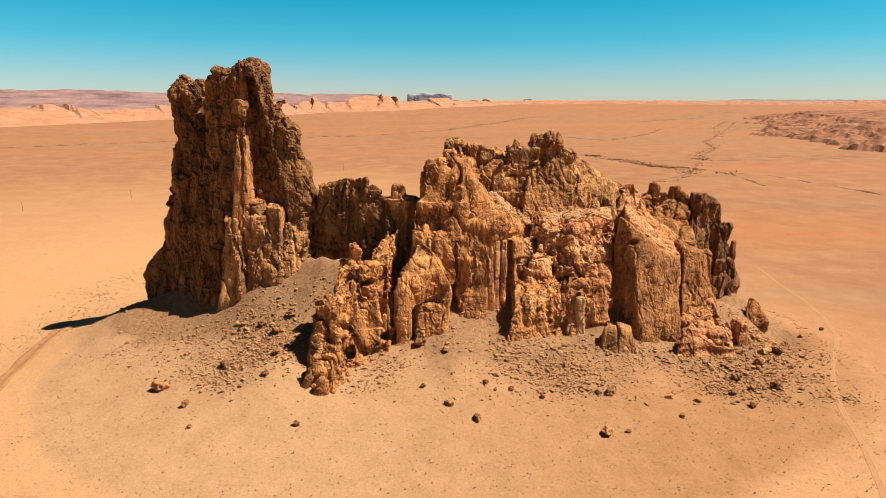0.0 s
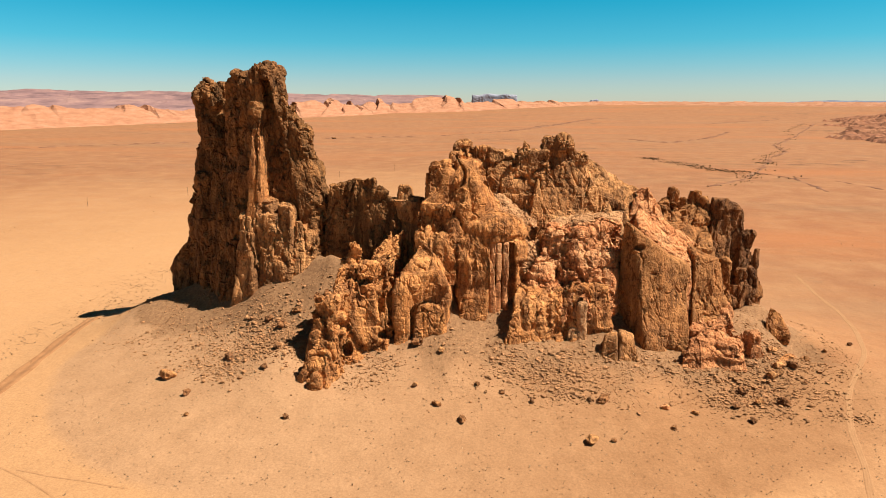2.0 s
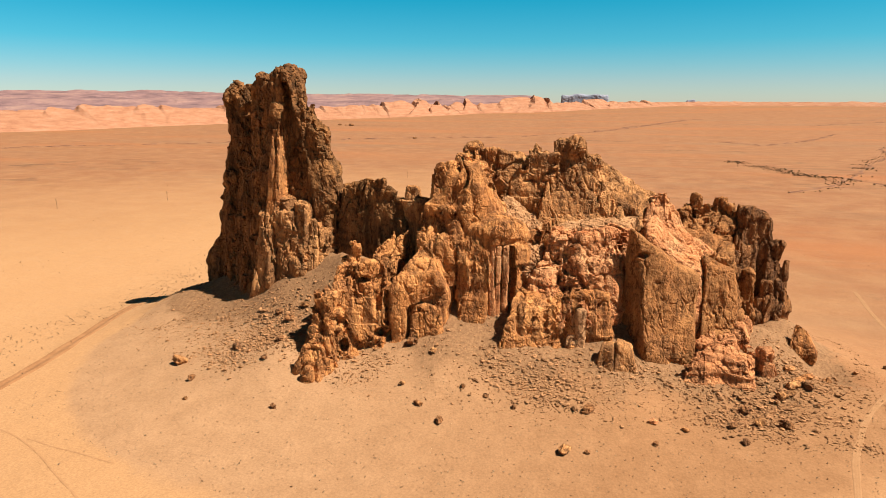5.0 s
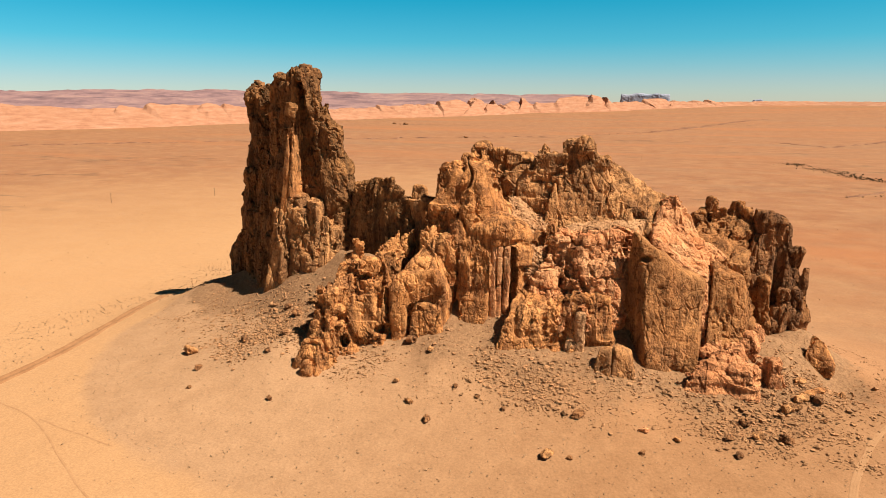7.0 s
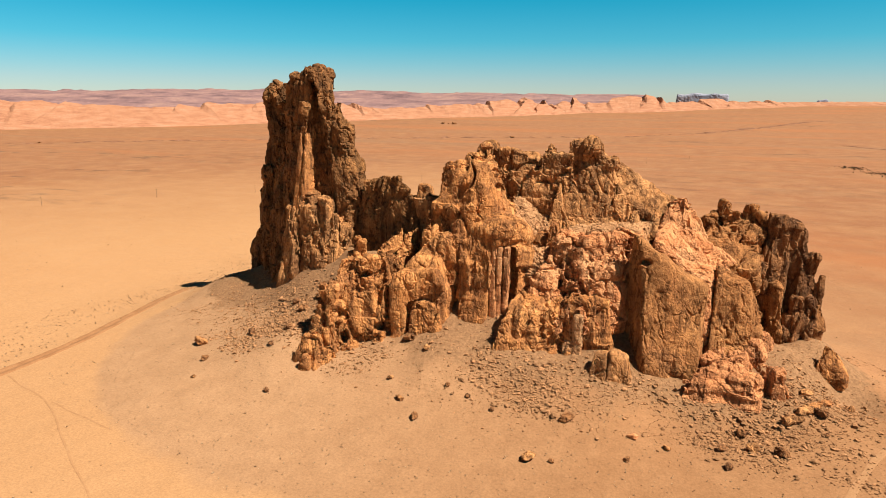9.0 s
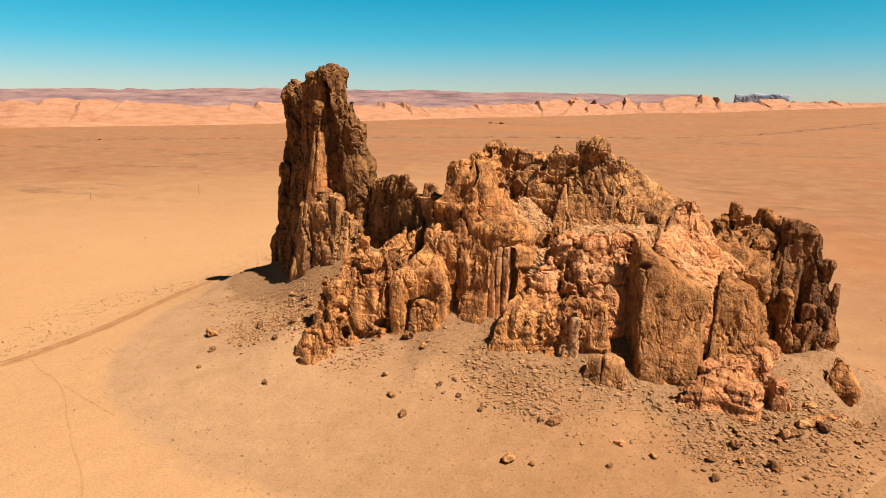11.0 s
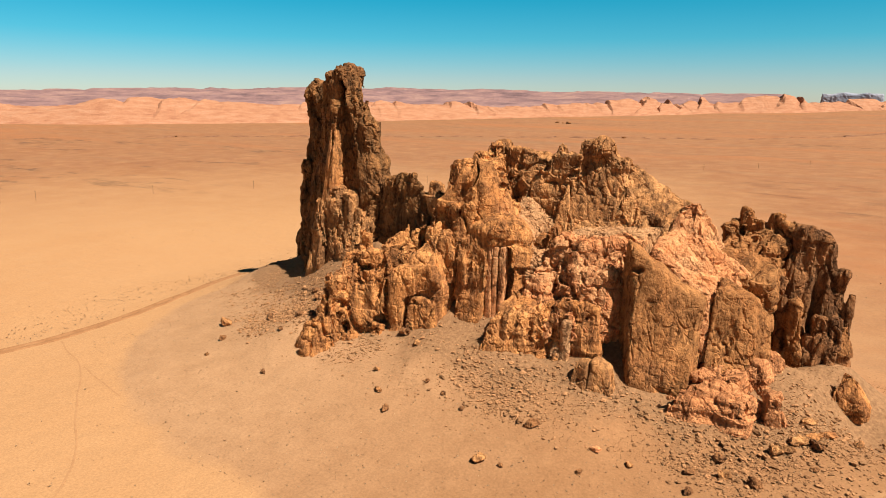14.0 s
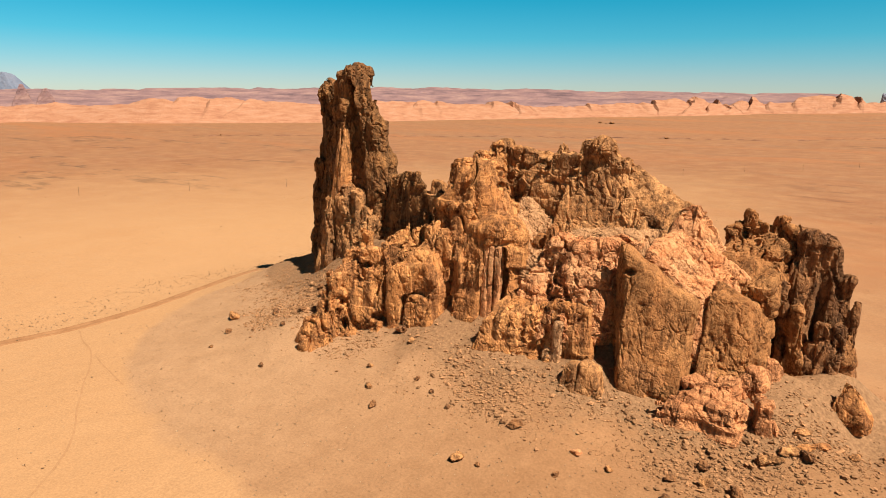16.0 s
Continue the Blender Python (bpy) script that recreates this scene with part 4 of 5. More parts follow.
ridge_strip("sandstone_ridge", "pale pink slickrock ridge with tilted dark-sided fins across the plain", "rock ridge",
            [(-2480, 100, 46, 0.1), (-2386, 520, 46, 0.1), (-2344, 929, 50, 0.3), (-2018, 1235, 84, 0.38), (-1878, 1469, 83, 0.4), (-1747, 1690, 72, 0.42), (-1579, 2221, 73, 0.4), (-1255, 2890, 70, 0.6), (-976, 3252, 88, 0.85), (-737, 3680, 102, 1.0), (-382, 3939, 112, 0.9), (-87, 4240, 104, 0.7), (467, 4690, 98, 0.6), (1000, 4700, 95, 0.5), (1600, 4440, 94, 0.5), (2300, 4050, 91, 0.45), (3000, 3500, 89, 0.4)],
            160, RIDGE_PINK, 7, 120, 201, front=1.0, sections=12, cross=44)
ridge_strip("plateau", "long mauve banded plateau along the horizon", "plateau",
            [(x, y, z, 0.12) for x, y, z in ((-4300, 900, 110), (-4100, 2000, 125), (-3500, 3100, 156), (-2700, 3850, 166), (-1700, 4400, 146), (-1000, 4600, 138), (-420, 4700, 138))],
            620, PLATEAU, 30, 420, 202, front=1.5, cross=40, terrace=4, sections=8)
ridge_strip("low_hills", "low hazy blue hills on the horizon", "hills", [(x, y, z, 0.3) for x, y, z in ((1750, 4600, 84), (2050, 4480, 100), (2350, 4330, 97), (3100, 3780, 91), (3900, 2950, 90))], 150, HILL_HAZE, 30, 500, 203)
ridge_strip("distant_mountain", "low dark dome mountain beyond the ridge", "mountain", [(x, y, z, 0.1) for x, y, z in ((-4500, 900, 95), (-4300, 1300, 110), (-4150, 1650, 122), (-4050, 2000, 105), (-3900, 2400, 95))], 200, PLATEAU, 20, 600, 204)


def butte(name, label, x, y, rx, ry, top, mat, rot=0, h=6.0, taper=(0.85, 0.7), seed=1, more=()):
    g = float(ground_height(x, y))
    ob = new(name, rock_shape(name, [block(x, y, top, rx, ry, rot, g - 20, taper, r=h), *more], mat, h=h, warp=h * 0.8, wave=h * 9, rough=h * 0.4, flute=0, joints=0, chips=0.7, seed=seed))
    return tagged(ob, label, "butte")


butte("mesa", "flat-topped mesa on the horizon, blued by haze", -95, 4800, 165, 60, 141, MESA_HAZE, 0, 8, (0.97, 0.8), 301)
butte("small_butte", "small dark butte on the horizon", 610, 4760, 45, 30, 108, MESA_HAZE, 0, 7, (0.6, 0.6), 302)
butte("volcanic_peak", "large hazy grey volcanic peak in the distance", -4420, 1557, 190, 120, 216, HILL_HAZE, 30, 9, (0.15, 0.2), 303)
butte("pinnacle", "two-pointed reddish rock pinnacle far across the plain", -3290, 1247, 60, 30, 131, PLATEAU, 70, 6, (0.12, 0.2), 304)
butte("pinnacle", "reddish rock pinnacle far across the plain", -3260, 1334, 60, 30, 116, PLATEAU, 70, 6, (0.15, 0.2), 305)


def badlands():
    step = 10.0
    xs, ys = np.arange(560, 2300, step, dtype=np.float32), np.arange(700, 3300, step, dtype=np.float32)
    X, Y = np.meshgrid(xs, ys, indexing="ij")
    p = np.stack((X, Y, np.zeros_like(X)), -1).reshape(-1, 3)
    edge = np.interp(Y, [700, 1000, 1150, 1300, 1500, 1900, 2400, 3300], [1100, 860, 790, 740, 800, 950, 1150, 1600]).astype(np.float32)
    n = fbm(p / 130, 5, 401, 0.6).reshape(X.shape)
    inside = (X - edge) / 90 + 2.4 * n
    lev = np.clip(inside, 0, 3)
    f = lev - np.floor(lev)
    hgt = (np.floor(lev) + np.clip((f - 0.25) / 0.5, 0, 1)) / 3
    hgt = np.where(inside > 3, 1, hgt)
    fade = np.clip((2300 - X) / 400, 0, 1) * np.clip((3300 - Y) / 500, 0, 1)
    Z = ground_height(X, Y) + 30 * hgt * fade + 3.5 * fbm(p / 35, 4, 402, 0.6).reshape(X.shape) * (hgt > 0) - 4 * (inside < 0.05) - 4 * (1 - fade)
    ii = np.arange(X.size).reshape(X.shape)
    qd = np.stack((ii[:-1, :-1], ii[1:, :-1], ii[1:, 1:], ii[:-1, 1:]), -1).reshape(-1, 4)
    tagged(new("badland_scarp", mesh_of("badland_scarp", np.stack((X, Y, Z), -1).reshape(-1, 3), qd, BADLAND, smooth=False)), "low red stepped badland scarp beyond the plain", "badlands")


badlands()

# ---- boulders, rubble, shrubs, poles, tracks ----
ball = bmesh.new()
bmesh.ops.create_icosphere(ball, subdivisions=4, radius=1.0)
BALL_V = np.array([v.co for v in ball.verts], np.float32)
BALL_F = np.array([[v.index for v in f.verts] for f in ball.faces], np.int32)
ball.free()


def broken(v, size, seed, depth=0.8):
    """How far out a broken stone reaches in each direction."""
    f = facets(v * size, seed, 0.3, 1.0, 0.4)
    return np.clip(1 + depth * (f - f.mean()), 0.5, 1.4)


def boulder(name, label, x, y, size, mat, tall=0.75, wide=0.8, sunk=0.3, turn=0.0, seed=1):
    """One boulder: a ball broken into flat faces, a little sunk in the ground."""
    s = (size / 2) * np.array((1.0, wide, tall), np.float32)
    v = BALL_V * (broken(BALL_V, 1.0, seed, 1.5) * broken(BALL_V, 2.6, seed + 3, 0.35))[:, None]
    v = v * (1 + 0.08 * fbm(BALL_V * 4, 3, seed))[:, None] * s
    c, k = math.cos(turn), math.sin(turn)
    v = np.stack((c * v[:, 0] - k * v[:, 1], k * v[:, 0] + c * v[:, 1], v[:, 2]), 1)
    ob = new(name, mesh_of(name, v, BALL_F, mat, smooth=False))
    low = float(v[:, 2].min())
    ob.location = (x, y, float(surf(x, y)) - low * (1 - sunk))
    return tagged(ob, label, "boulder", "boulders on the slope")


for label, solid_, sd in (("tall upright brown boulder close beside its split half", prism([(48.6, 187.2), (53.2, 186.6), (54.0, 192.0), (49.6, 193.0)], 15.6, 8, (0.2, 0.02, 0.25, 0.22), (0.2, 0.2), 1.2), 501),
                          ("broad upright brown boulder close beside its split half", prism([(54.4, 187.0), (60.0, 188.4), (61.0, 193.2), (55.4, 193.6)], 15.4, 8, (0.22, 0.3, 0.2, 0.02), (-0.35, 0.25), 1.4), 502)):
    tagged(new("split_boulder", rock_shape("split_boulder", [solid_], ROCK_BROWN, h=0.28, warp=0.4, wave=6, flute=0.1, joints=0, rough=0.4, chips=0.4, faces=0.4, seed=sd)), label, "boulder", "boulders on the slope")


LOOSE = [(-82.3, 174.2, 4.0), (-71.6, 164.5, 2.1), (-38.3, 154.1, 1.7), (-66.4, 154.0, 1.3), (-65.8, 181.2, 3.0), (-7.6, 185.9, 3.2), (42.2, 150.7, 2.9), (47.8, 151.1, 1.3),
         (64.2, 158.3, 1.6), (72.6, 168.8, 1.8), (47.2, 168.0, 3.0), (9.1, 156.0, 2.2), (1.7, 161.8, 2.0), (86.8, 166.0, 1.9), (98.3, 176.5, 3.2), (92.1, 176.8, 2.8)]
LOOSE_TOO = [(89.8, 183.2, 2.8), (139.0, 224.3, 1.6), (1.0, 181.6, 2.0), (27.7, 165.4, 1.4), (85.0, 174.1, 2.3), (100.4, 191.1, 3.0), (-52.5, 192.7, 3.2), (-58.1, 197.0, 2.8),
             (-49.2, 198.6, 2.9), (-49.8, 180.9, 2.3), (-51.3, 173.2, 1.9), (-5.5, 169.7, 1.6), (12.3, 171.1, 1.6), (19.3, 168.9, 1.5), (116.9, 207.7, 2.8), (108.9, 197.3, 3.1), (109.1, 188.6, 1.4)]
for k, (x, y, s) in enumerate(LOOSE + LOOSE_TOO):
    big = s > 2.5
    boulder("boulder", "large angular brown boulder lying on the rubble slope" if big else "small dark brown boulder lying on the sand", x, y, s * 1.08, ROCK_DARK if k % 3 else ROCK_BROWN, 0.66, 0.75, 0.3, k * 1.3, 510 + k)
boulder("boulder", "pale orange boulder lying on the sand below the outcrop", 64.2, 168.7, 2.4, ROCK_PALE, 0.6, 0.8, 0.3, 0.3, 560)
for k, (x, y, s, tn) in enumerate(((104.5, 196.5, 6.0, 0.4), (107.5, 200.5, 5.0, 0.7), (103.0, 192.5, 4.2, 0.2), (110.5, 204.0, 4.5, 0.5), (106.0, 206.0, 4.8, 0.9))):
    boulder("fallen_slab", "flat dark brown slab fallen below the outcrop", x, y, s * 0.85, ROCK_TAN if k % 2 else ROCK_BROWN, 0.42, 0.55, 0.35, tn, 570 + k)


def scatter(name, label, category, xs, ys, sizes, shapes, mat, seed, sink=0.2):
    """Many small pieces joined in one mesh: copies of a few shapes, turned and scaled."""
    r = np.random.default_rng(seed)
    zs = surf(xs, ys)
    which = r.integers(0, len(shapes), len(xs))
    vs, fs, base = [], [], 0
    for w, (sv, sf) in enumerate(shapes):
        m = which == w
        n = int(m.sum())
        if not n:
            continue
        a = r.random(n) * 6.283
        c, k = np.cos(a)[:, None], np.sin(a)[:, None]
        sc = sizes[m][:, None] * (0.75 + 0.5 * r.random((n, 3)))
        x, y, z = sv[None, :, 0] * sc[:, :1], sv[None, :, 1] * sc[:, 1:2], sv[None, :, 2] * sc[:, 2:]
        X, Y, Z = c * x - k * y + xs[m][:, None], k * x + c * y + ys[m][:, None], z + zs[m][:, None] + (0.5 - sink) * sizes[m][:, None] * 0.5
        vs.append(np.stack((X, Y, Z), -1).reshape(-1, 3))
        fs.append((sf[None] + (np.arange(n) * len(sv))[:, None, None]).reshape(-1, 3) + base)
        base += n * len(sv)
    ob = new(name, mesh_of(name, np.concatenate(vs), np.concatenate(fs), mat, smooth=False))
    return tagged(ob, label, category, kind="stuff")


def stone_shapes(sub, count, seed):
    b = bmesh.new()
    bmesh.ops.create_icosphere(b, subdivisions=sub, radius=0.5)
    v = np.array([q.co for q in b.verts], np.float32)
    f = np.array([[q.index for q in t.verts] for t in b.faces], np.int32)
    b.free()
    return [(v * broken(v * 2, 1.6, seed + k, 1.6)[:, None] * np.array((1.0, 0.72, 0.55), np.float32), f) for k in range(count)]


def tuft_shapes(count, blades, seed):
    r = np.random.default_rng(seed)
    out = []
    for _ in range(count):
        vs, fs = [], []
        for b in range(blades):
            a, tilt, ln = r.random() * 6.283, 0.25 + 0.9 * r.random(), 0.35 + 0.35 * r.random()
            ox, oy = r.normal(0, 0.14, 2)
            dx, dy = math.cos(a), math.sin(a)
            wd = 0.10 + 0.06 * r.random()
            tip = (ox + dx * ln * math.sin(tilt), oy + dy * ln * math.sin(tilt), ln * math.cos(tilt))
            k = len(vs)
            vs += [(ox - dy * wd, oy + dx * wd, -0.15), (ox + dy * wd, oy - dx * wd, -0.15), (tip[0] - dy * wd, tip[1] + dx * wd, tip[2]), (tip[0] + dy * wd, tip[1] - dx * wd, tip[2] * 0.8)]
            fs += [(k, k + 1, k + 2), (k + 1, k + 3, k + 2)]
        out.append((np.array(vs, np.float32), np.array(fs, np.int32)))
    return out


r_ = np.random.default_rng(77)


def slope_points(n, lo_d, hi_d, bias):
    """Points on the rubble slopes, thicker below the cliffs and in patches."""
    x, y = r_.uniform(-130, 135, n), r_.uniform(140, 262, n)
    d = core_distance(x.astype(np.float32), y.astype(np.float32))[1]
    p = np.stack((x, y, 0 * x), 1)
    patch = np.clip(0.5 + 1.5 * fbm(p / 16, 3, 81), 0, 1)
    keep = (d > lo_d) & (d < hi_d) & (r_.random(n) < patch ** 1.5 * np.clip((hi_d - d) / (hi_d - lo_d), 0, 1) ** bias)
    return x[keep], y[keep]


x, y = slope_points(170000, 3, 50, 1.3)
scatter("rubble", "brown gravel and small stones strewn over the slope", "rubble", x, y, 0.16 + 0.26 * r_.random(len(x)) ** 2 + 0.45 * r_.random(len(x)) ** 8, stone_shapes(1, 6, 600), STONE, 5)
x, y = slope_points(20000, 4, 55, 1.0)
scatter("scree", "angular brown stones strewn below the cliffs", "scree", x, y, 0.22 + 1.3 * r_.random(len(x)) ** 8, stone_shapes(1, 8, 620), STONE, 6)
HEAPS = [(float(r_.uniform(-75, 115)), float(r_.uniform(168, 192)), 4.0, 60) for _ in range(26)] + [(-70, 196, 10, 200), (-62, 186, 9, 200), (-85, 200, 9, 90), (-53, 190, 9, 260), (-45, 182, 7, 160), (-60, 200, 9, 120), (22, 180, 9, 240), (35, 176, 10, 240), (48, 180, 8, 160), (95, 181, 9, 130), (106, 200, 9, 160), (88, 182, 9, 200), (97, 190, 8, 200), (107, 203, 8, 160), (30, 221, 6, 50), (112, 212, 8, 90)]
hx = np.concatenate([r_.normal(x, w, 4 * n) for x, y, w, n in HEAPS])
hy = np.concatenate([r_.normal(y, w * 0.7, 4 * n) for x, y, w, n in HEAPS])
scatter("talus", "heaps of broken brown rock below the cliffs", "talus", hx, hy, 0.2 + 0.5 * r_.random(len(hx)) ** 3 + 1.2 * r_.random(len(hx)) ** 14, stone_shapes(1, 10, 640), STONE, 7)

FALLEN = [(-53, 191, 6, 120), (-58, 198, 6, 70), (-47, 183, 5, 80), (-63, 187, 8, 60), (88, 184, 8, 110), (97, 189, 7, 110), (107, 203, 6, 110), (113, 212, 6, 70), (103, 195, 6, 80), (24, 181, 8, 60), (40, 178, 9, 60), (70, 188, 6, 50), (31, 210, 3, 14), (22, 210, 4, 40)]
hx = np.concatenate([r_.normal(x, w, n) for x, y, w, n in FALLEN])
hy = np.concatenate([r_.normal(y, w * 0.7, n) for x, y, w, n in FALLEN])
scatter("fallen_rocks", "angular brown rocks fallen below the cliffs", "rocks", hx, hy, 0.5 + 0.8 * r_.random(len(hx)) ** 2 + 1.4 * r_.random(len(hx)) ** 8, stone_shapes(2, 10, 660), STONE, 17)


def plain_points(n, spread):
    x, y = r_.normal(0, spread, n), 150 + r_.normal(0, spread, n)
    p = np.stack((x, y, 0 * x), 1)
    patch = np.clip(0.35 + 1.6 * fbm(p / 60, 3, 83), 0, 1)
    d = core_distance(x.astype(np.float32), y.astype(np.float32))[1]
    keep = (d > 30) & (r_.random(n) < patch * np.clip((d - 25) / 60, 0.25, 1))
    return x[keep], y[keep]


x, y = plain_points(18000, 330)
scatter("shrubs", "small dry grey-brown desert shrubs dotted over the sand", "shrubs", x, y, 0.22 + 0.5 * r_.random(len(x)) ** 4, tuft_shapes(6, 9, 9), SHRUB, 8)
x, y = r_.uniform(-120, 140, 9000), r_.uniform(110, 200, 9000)
d = core_distance(x.astype(np.float32), y.astype(np.float32))[1]
k = (d > 34) & (d < 95) & (r_.random(9000) < 0.4)
scatter("grass_tufts", "tiny dry tufts dotted over the rubble apron", "grass", x[k], y[k], 0.26 + 0.24 * r_.random(int(k.sum())) ** 2, tuft_shapes(6, 7, 19), SHRUB, 18)
# thicker scrub in a belt beside the wash
by = r_.uniform(40, 330, 2600)
bx = -158 + 0.02 * (by - 200) + r_.normal(0, 9, 2600) + 6 * np.sin(by / 17)
scatter("scrub_belt", "belt of grey scrub along the dry wash", "scrub", bx, by, 0.2 + 0.55 * r_.random(2600) ** 3, tuft_shapes(6, 9, 10), SHRUB, 9)


def bush_line(points, n, width, size, seed, clumps=16):
    """Bushes in clumps along a line."""
    r = np.random.default_rng(seed)
    p = np.array(points, np.float32)
    t = np.sort(r.random(clumps))[r.integers(0, clumps, n)] * (len(p) - 1) + r.normal(0, 0.05, n)
    t = np.clip(t, 0, len(p) - 1.001)
    i = t.astype(int)
    q = p[i] + (t - i)[:, None] * (p[i + 1] - p[i])
    return q[:, 0] + r.normal(0, width, n), q[:, 1] + r.normal(0, width, n), size * (0.4 + r.random(n) ** 2)


wx, wy, ws = bush_line([(232, 1055), (240, 1035), (252, 978), (270, 957), (279, 895), (293, 859), (311, 849), (325, 788), (350, 788)], 520, 9, 1.6, 3, 20)
scatter("bushes", "dark green-brown bushes along a dry creek", "bushes", wx, wy, ws, tuft_shapes(8, 26, 12), BUSH, 10)
wx, wy, ws = bush_line([(227, 698), (273, 729), (320, 829), (382, 950), (408, 1052), (510, 1221), (562, 1393), (735, 1732), (860, 2095), (1153, 2648)], 520, 7, 1.5, 4, 60)
scatter("gully_brush", "dark brush along the eroded gully", "brush", wx, wy, ws, tuft_shapes(8, 22, 13), BUSH, 11)


def ribbon(name, label, points, width, mat, cross, step=2.0, wander=0.6, seed=1, lift=0.05, category="track", patchy=0.0):
    """A strip laid over the ground along points; cross: heights across it, as shares from edge to edge."""
    p = np.array(points, np.float64)
    cum = np.concatenate(([0], np.cumsum(np.hypot(*np.diff(p, axis=0).T))))
    s = np.arange(0, cum[-1], step)
    x, y = np.interp(s, cum, p[:, 0]), np.interp(s, cum, p[:, 1])
    k = max(3, int(14 / step)) | 1
    ker = np.ones(k) / k
    x, y = (np.convolve(np.pad(a, k // 2, mode="edge"), ker, "valid") for a in (x, y))
    q = np.stack((s / 15, 0 * s + seed, 0 * s), 1)
    tx, ty = np.gradient(x), np.gradient(y)
    ln = np.hypot(tx, ty)
    nx_, ny_ = -ty / ln, tx / ln
    w = pn(q, seed) * wander
    u = np.linspace(-0.5, 0.5, len(cross))
    wid = width * (1 + 0.35 * pn(q * 1.7, seed + 1))
    X = x[:, None] + nx_[:, None] * (w[:, None] + u * wid[:, None])
    Y = y[:, None] + ny_[:, None] * (w[:, None] + u * wid[:, None])
    broken = 1 + patchy * np.clip(2.5 * fbm(q * 0.6, 3, seed + 5), -0.9, 0.9)
    Z = surf(X.ravel(), Y.ravel()).reshape(X.shape) + lift + np.array(cross)[None] - (1 - broken)[:, None] * (1 if patchy else 0)
    ii = np.arange(X.size).reshape(X.shape)
    qd = np.stack((ii[:-1, :-1], ii[1:, :-1], ii[1:, 1:], ii[:-1, 1:]), -1).reshape(-1, 4)
    return tagged(new(name, mesh_of(name, np.stack((X, Y, Z), -1).reshape(-1, 3), qd[:, ::-1], mat)), label, category, kind="structure")


RUTS = (-0.06, 0.05, 0.0, 0.0, 0.04, 0.0, 0.0, 0.05, -0.06)
ribbon("dirt_track", "pale two-rut dirt track over the sand", [(165, 330), (159.8, 294), (157.8, 271), (151.7, 245.5), (140.2, 216.2), (120.3, 186.1), (111.1, 165.8), (106.3, 148), (98.2, 128.2), (84, 100), (70, 70)], 1.7, TRACK, RUTS, 1.5, 0.3, 3)
ribbon("dry_wash", "reddish dry wash crossing the sand", [(-142, 60), (-138, 113), (-134, 140), (-136, 167), (-141, 198), (-146, 228), (-148, 238)], 5.6, WASH, (-0.05, 0.4, 0.05, 0.0, 0.05, 0.5, -0.05), 2, 1.0, 4, category="wash")
ribbon("footpath", "faint footpath over the sand", [(-131, 138), (-117, 133), (-98, 128.7), (-75, 115.7), (-58, 106), (-41, 98.5), (-26, 85), (-10, 66)], 0.55, PATH, (0.0, 0.04, 0.0), 1.5, 0.8, 5)
ribbon("footpath", "faint footpath over the sand", [(-98, 128.7), (-87, 126.5), (-75, 124.4), (-62, 122)], 0.45, PATH, (0.0, 0.04, 0.0), 1.5, 0.8, 6)
BANK = (-0.9, -0.1, 0.9, 0.0, -0.4, -0.9)
ribbon("gully_bank", "dark eroded gully bank on the plain", [(226, 696), (259, 733), (297, 783), (356, 903), (436, 1083), (502, 1192), (558, 1394), (735, 1732), (843, 1956), (1150, 2570)], 9, DARKBANK, BANK, 5, 9, 7, category="gully", patchy=0.7)
ribbon("gully_bank", "dark eroded gully bank on the plain", [(328, 840), (346, 774), (332, 662)], 6, DARKBANK, (-0.7, 0.0, 0.6, 0.0, -0.7), 4, 5, 8, category="gully", patchy=0.6)
ribbon("gully_bank", "dark eroded gully bank on the plain", [(350, 790), (384, 755), (395, 683), (420, 560)], 6, DARKBANK, (-0.7, 0.0, 0.5, 0.0, -0.7), 4, 5, 18, category="gully", patchy=0.9)
ribbon("low_scarp", "low red eroded scarp across the plain", [(288, 1595), (366, 1453), (470, 1600), (568, 1788), (660, 2000)], 12, DARKBANK, (-1.2, -0.1, 0.9, 0.1, -1.2), 6, 26, 19, category="scarp", patchy=1.3)
ribbon("low_scarp", "low red eroded scarp across the plain", [(20, 2000), (106, 2219), (337, 2881), (473, 3118)], 16, DARKBANK, (-1.8, -0.1, 1.4, 0.1, -1.8), 8, 30, 20, category="scarp", patchy=1.0)
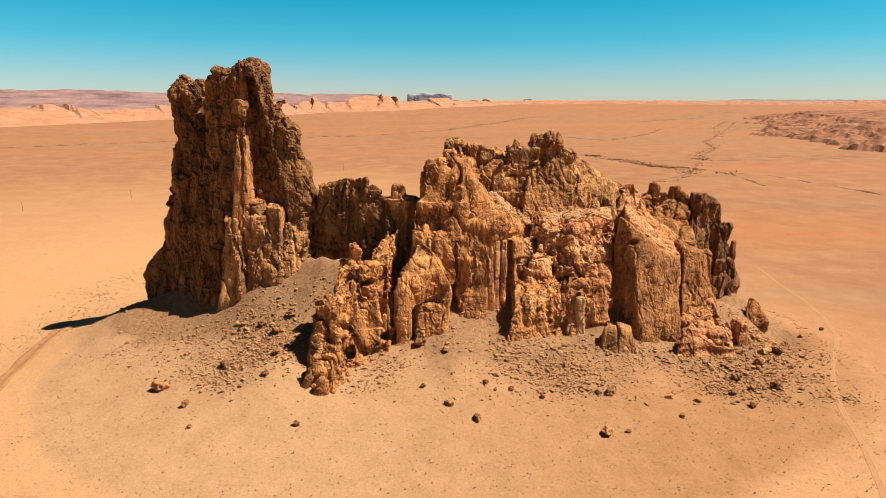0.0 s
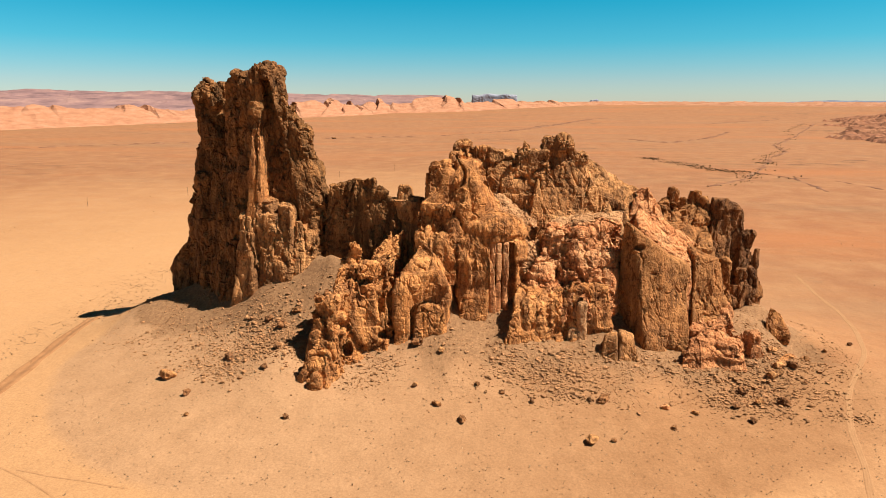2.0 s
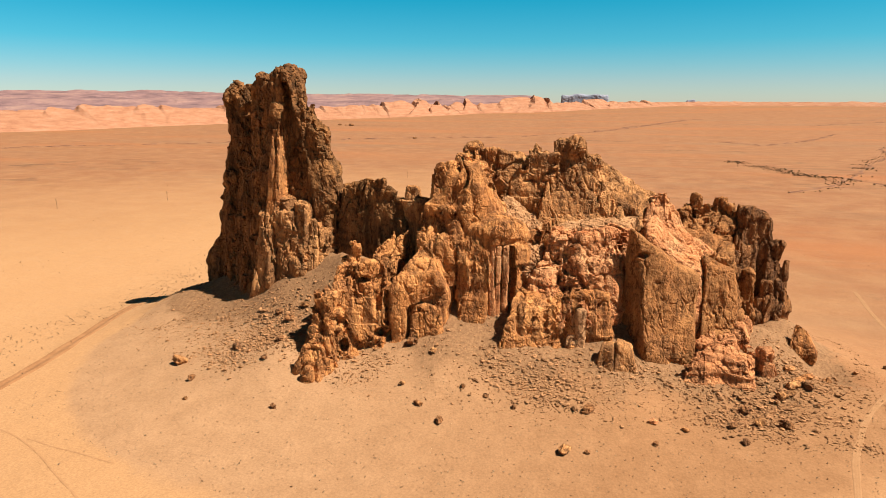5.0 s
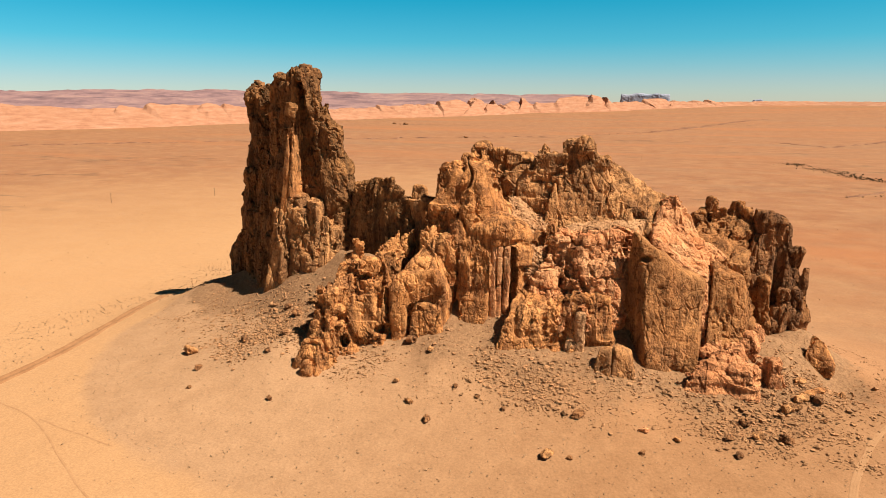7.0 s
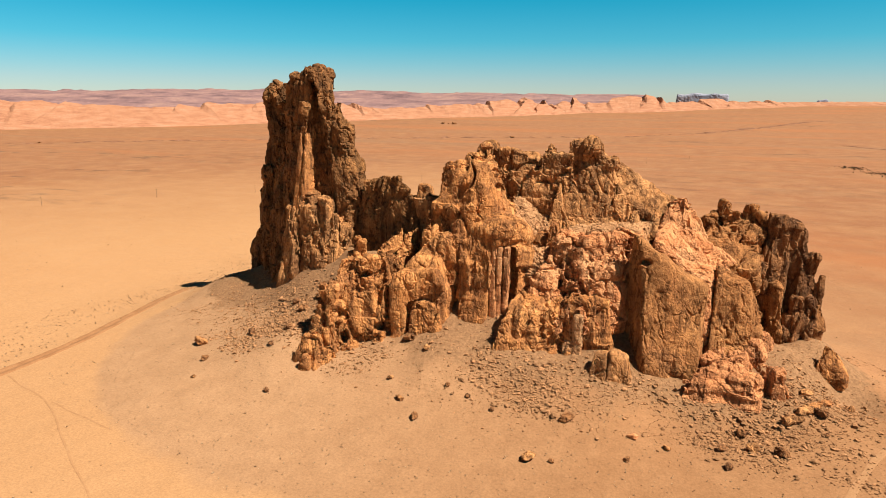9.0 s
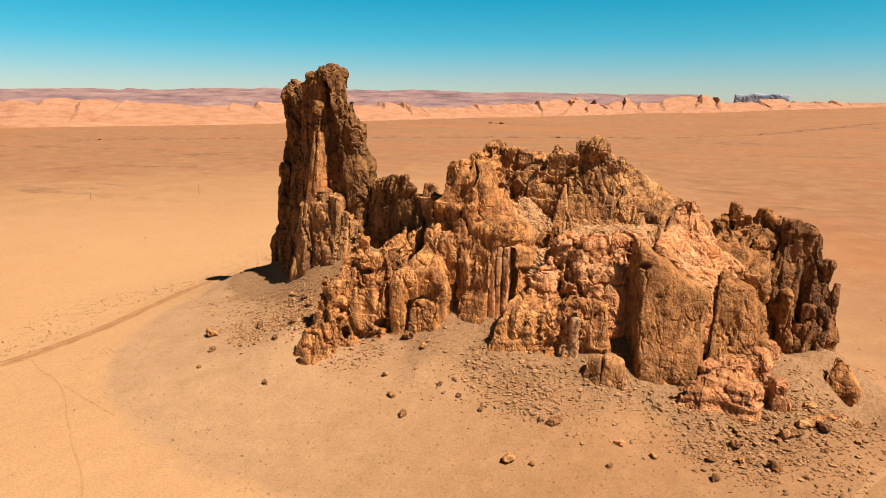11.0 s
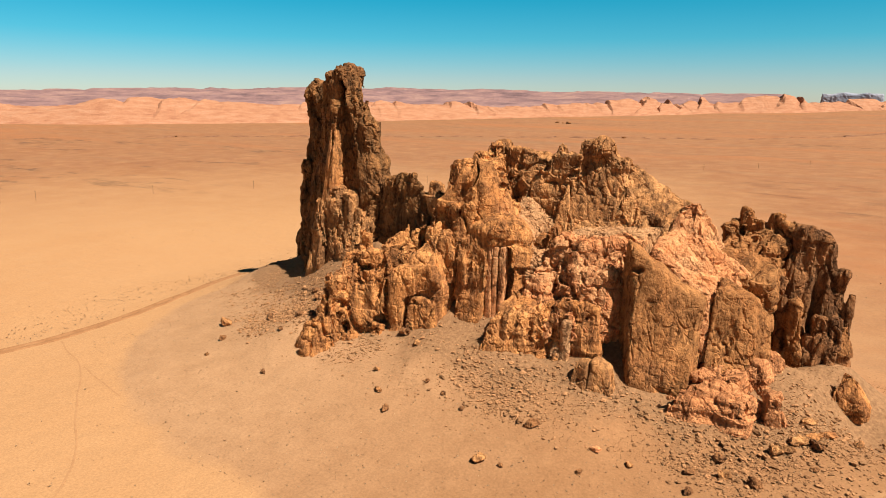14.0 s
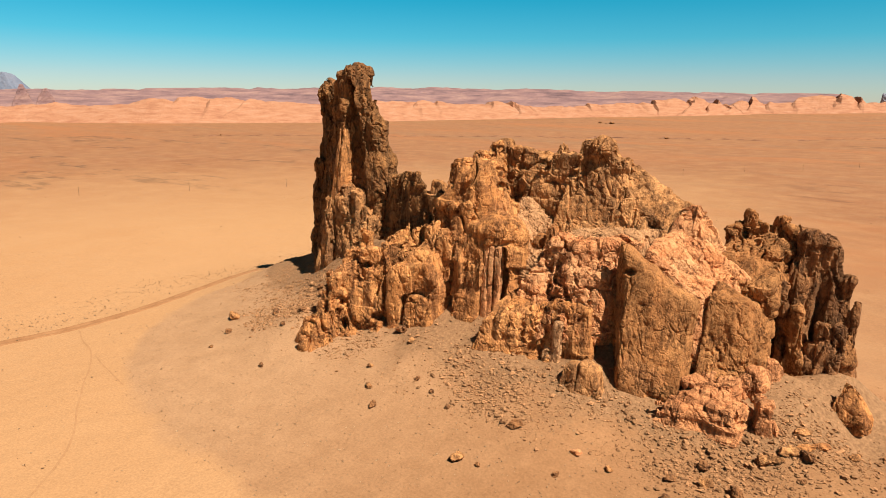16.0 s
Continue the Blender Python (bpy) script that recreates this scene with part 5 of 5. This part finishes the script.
ribbon("low_scarp", "low red eroded scarp across the plain", [(737, 2520), (900, 2700), (1150, 2900)], 14, DARKBANK, (-1.6, -0.1, 1.3, 0.1, -1.6), 8, 30, 21, category="scarp", patchy=1.0)
ribbon("low_scarp", "low red eroded scarp across the plain", [(-1250, 860), (-1075, 1076), (-760, 1330), (-620, 1465), (-450, 1577), (-340, 1646), (-237, 1674), (-130, 1794), (10, 1971), (157, 2395), (372, 2959)], 16, DARKBANK, (-1.8, -0.3, 1.2, 0.2, -0.6, -1.8), 8, 40, 9, category="scarp", patchy=1.8)
for k, (x, y, s) in enumerate(((-922, 2320, 14), (-868, 2300, 20), (-895, 2310, 8), (-1218, 914, 7), (-413, 1585, 10))):
    boulder("dark_outcrop", "small dark rock outcrop far out on the plain", x, y, s, ROCK_DARK, 0.4, 0.6, 0.2, k, 590 + k)


def utility_pole(x, y, turn):
    """A wooden pole with one crossarm."""
    base = thing("utility_pole", "weathered wooden utility pole on the plain", "utility pole", group="line of poles across the plain")
    b = bmesh.new()
    bmesh.ops.create_cone(b, cap_ends=True, segments=8, radius1=0.15, radius2=0.1, depth=9.0, matrix=Matrix.Translation((0, 0, 3.9)))
    me = bpy.data.meshes.new("shaft")
    b.to_mesh(me)
    b.free()
    me.materials.append(POLE)
    new("shaft", me).parent = base
    b = bmesh.new()
    bmesh.ops.create_cube(b, size=1.0, matrix=Matrix.Translation((0, 0, 7.6)) @ Matrix.Diagonal((1.9, 0.1, 0.12, 1)))
    bmesh.ops.bevel(b, geom=b.edges[:], offset=0.015, segments=1, affect="EDGES")
    me = bpy.data.meshes.new("crossarm")
    b.to_mesh(me)
    b.free()
    me.materials.append(POLE)
    new("crossarm", me).parent = base
    base.matrix_basis = pose(x, y, float(surf(x, y)), 0, 0, turn)
    return base


first = utility_pole(-535, 215, 35)
for x, y in ((-495, 293), (-446, 373), (-400, 452), (-345, 523), (-288, 591), (-232, 671), (-180, 750), (-128, 832), (-77, 909), (-22, 969), (31, 1046)):
    copy_thing(first, pose(x, y, float(surf(x, y)), 0, 0, 35))
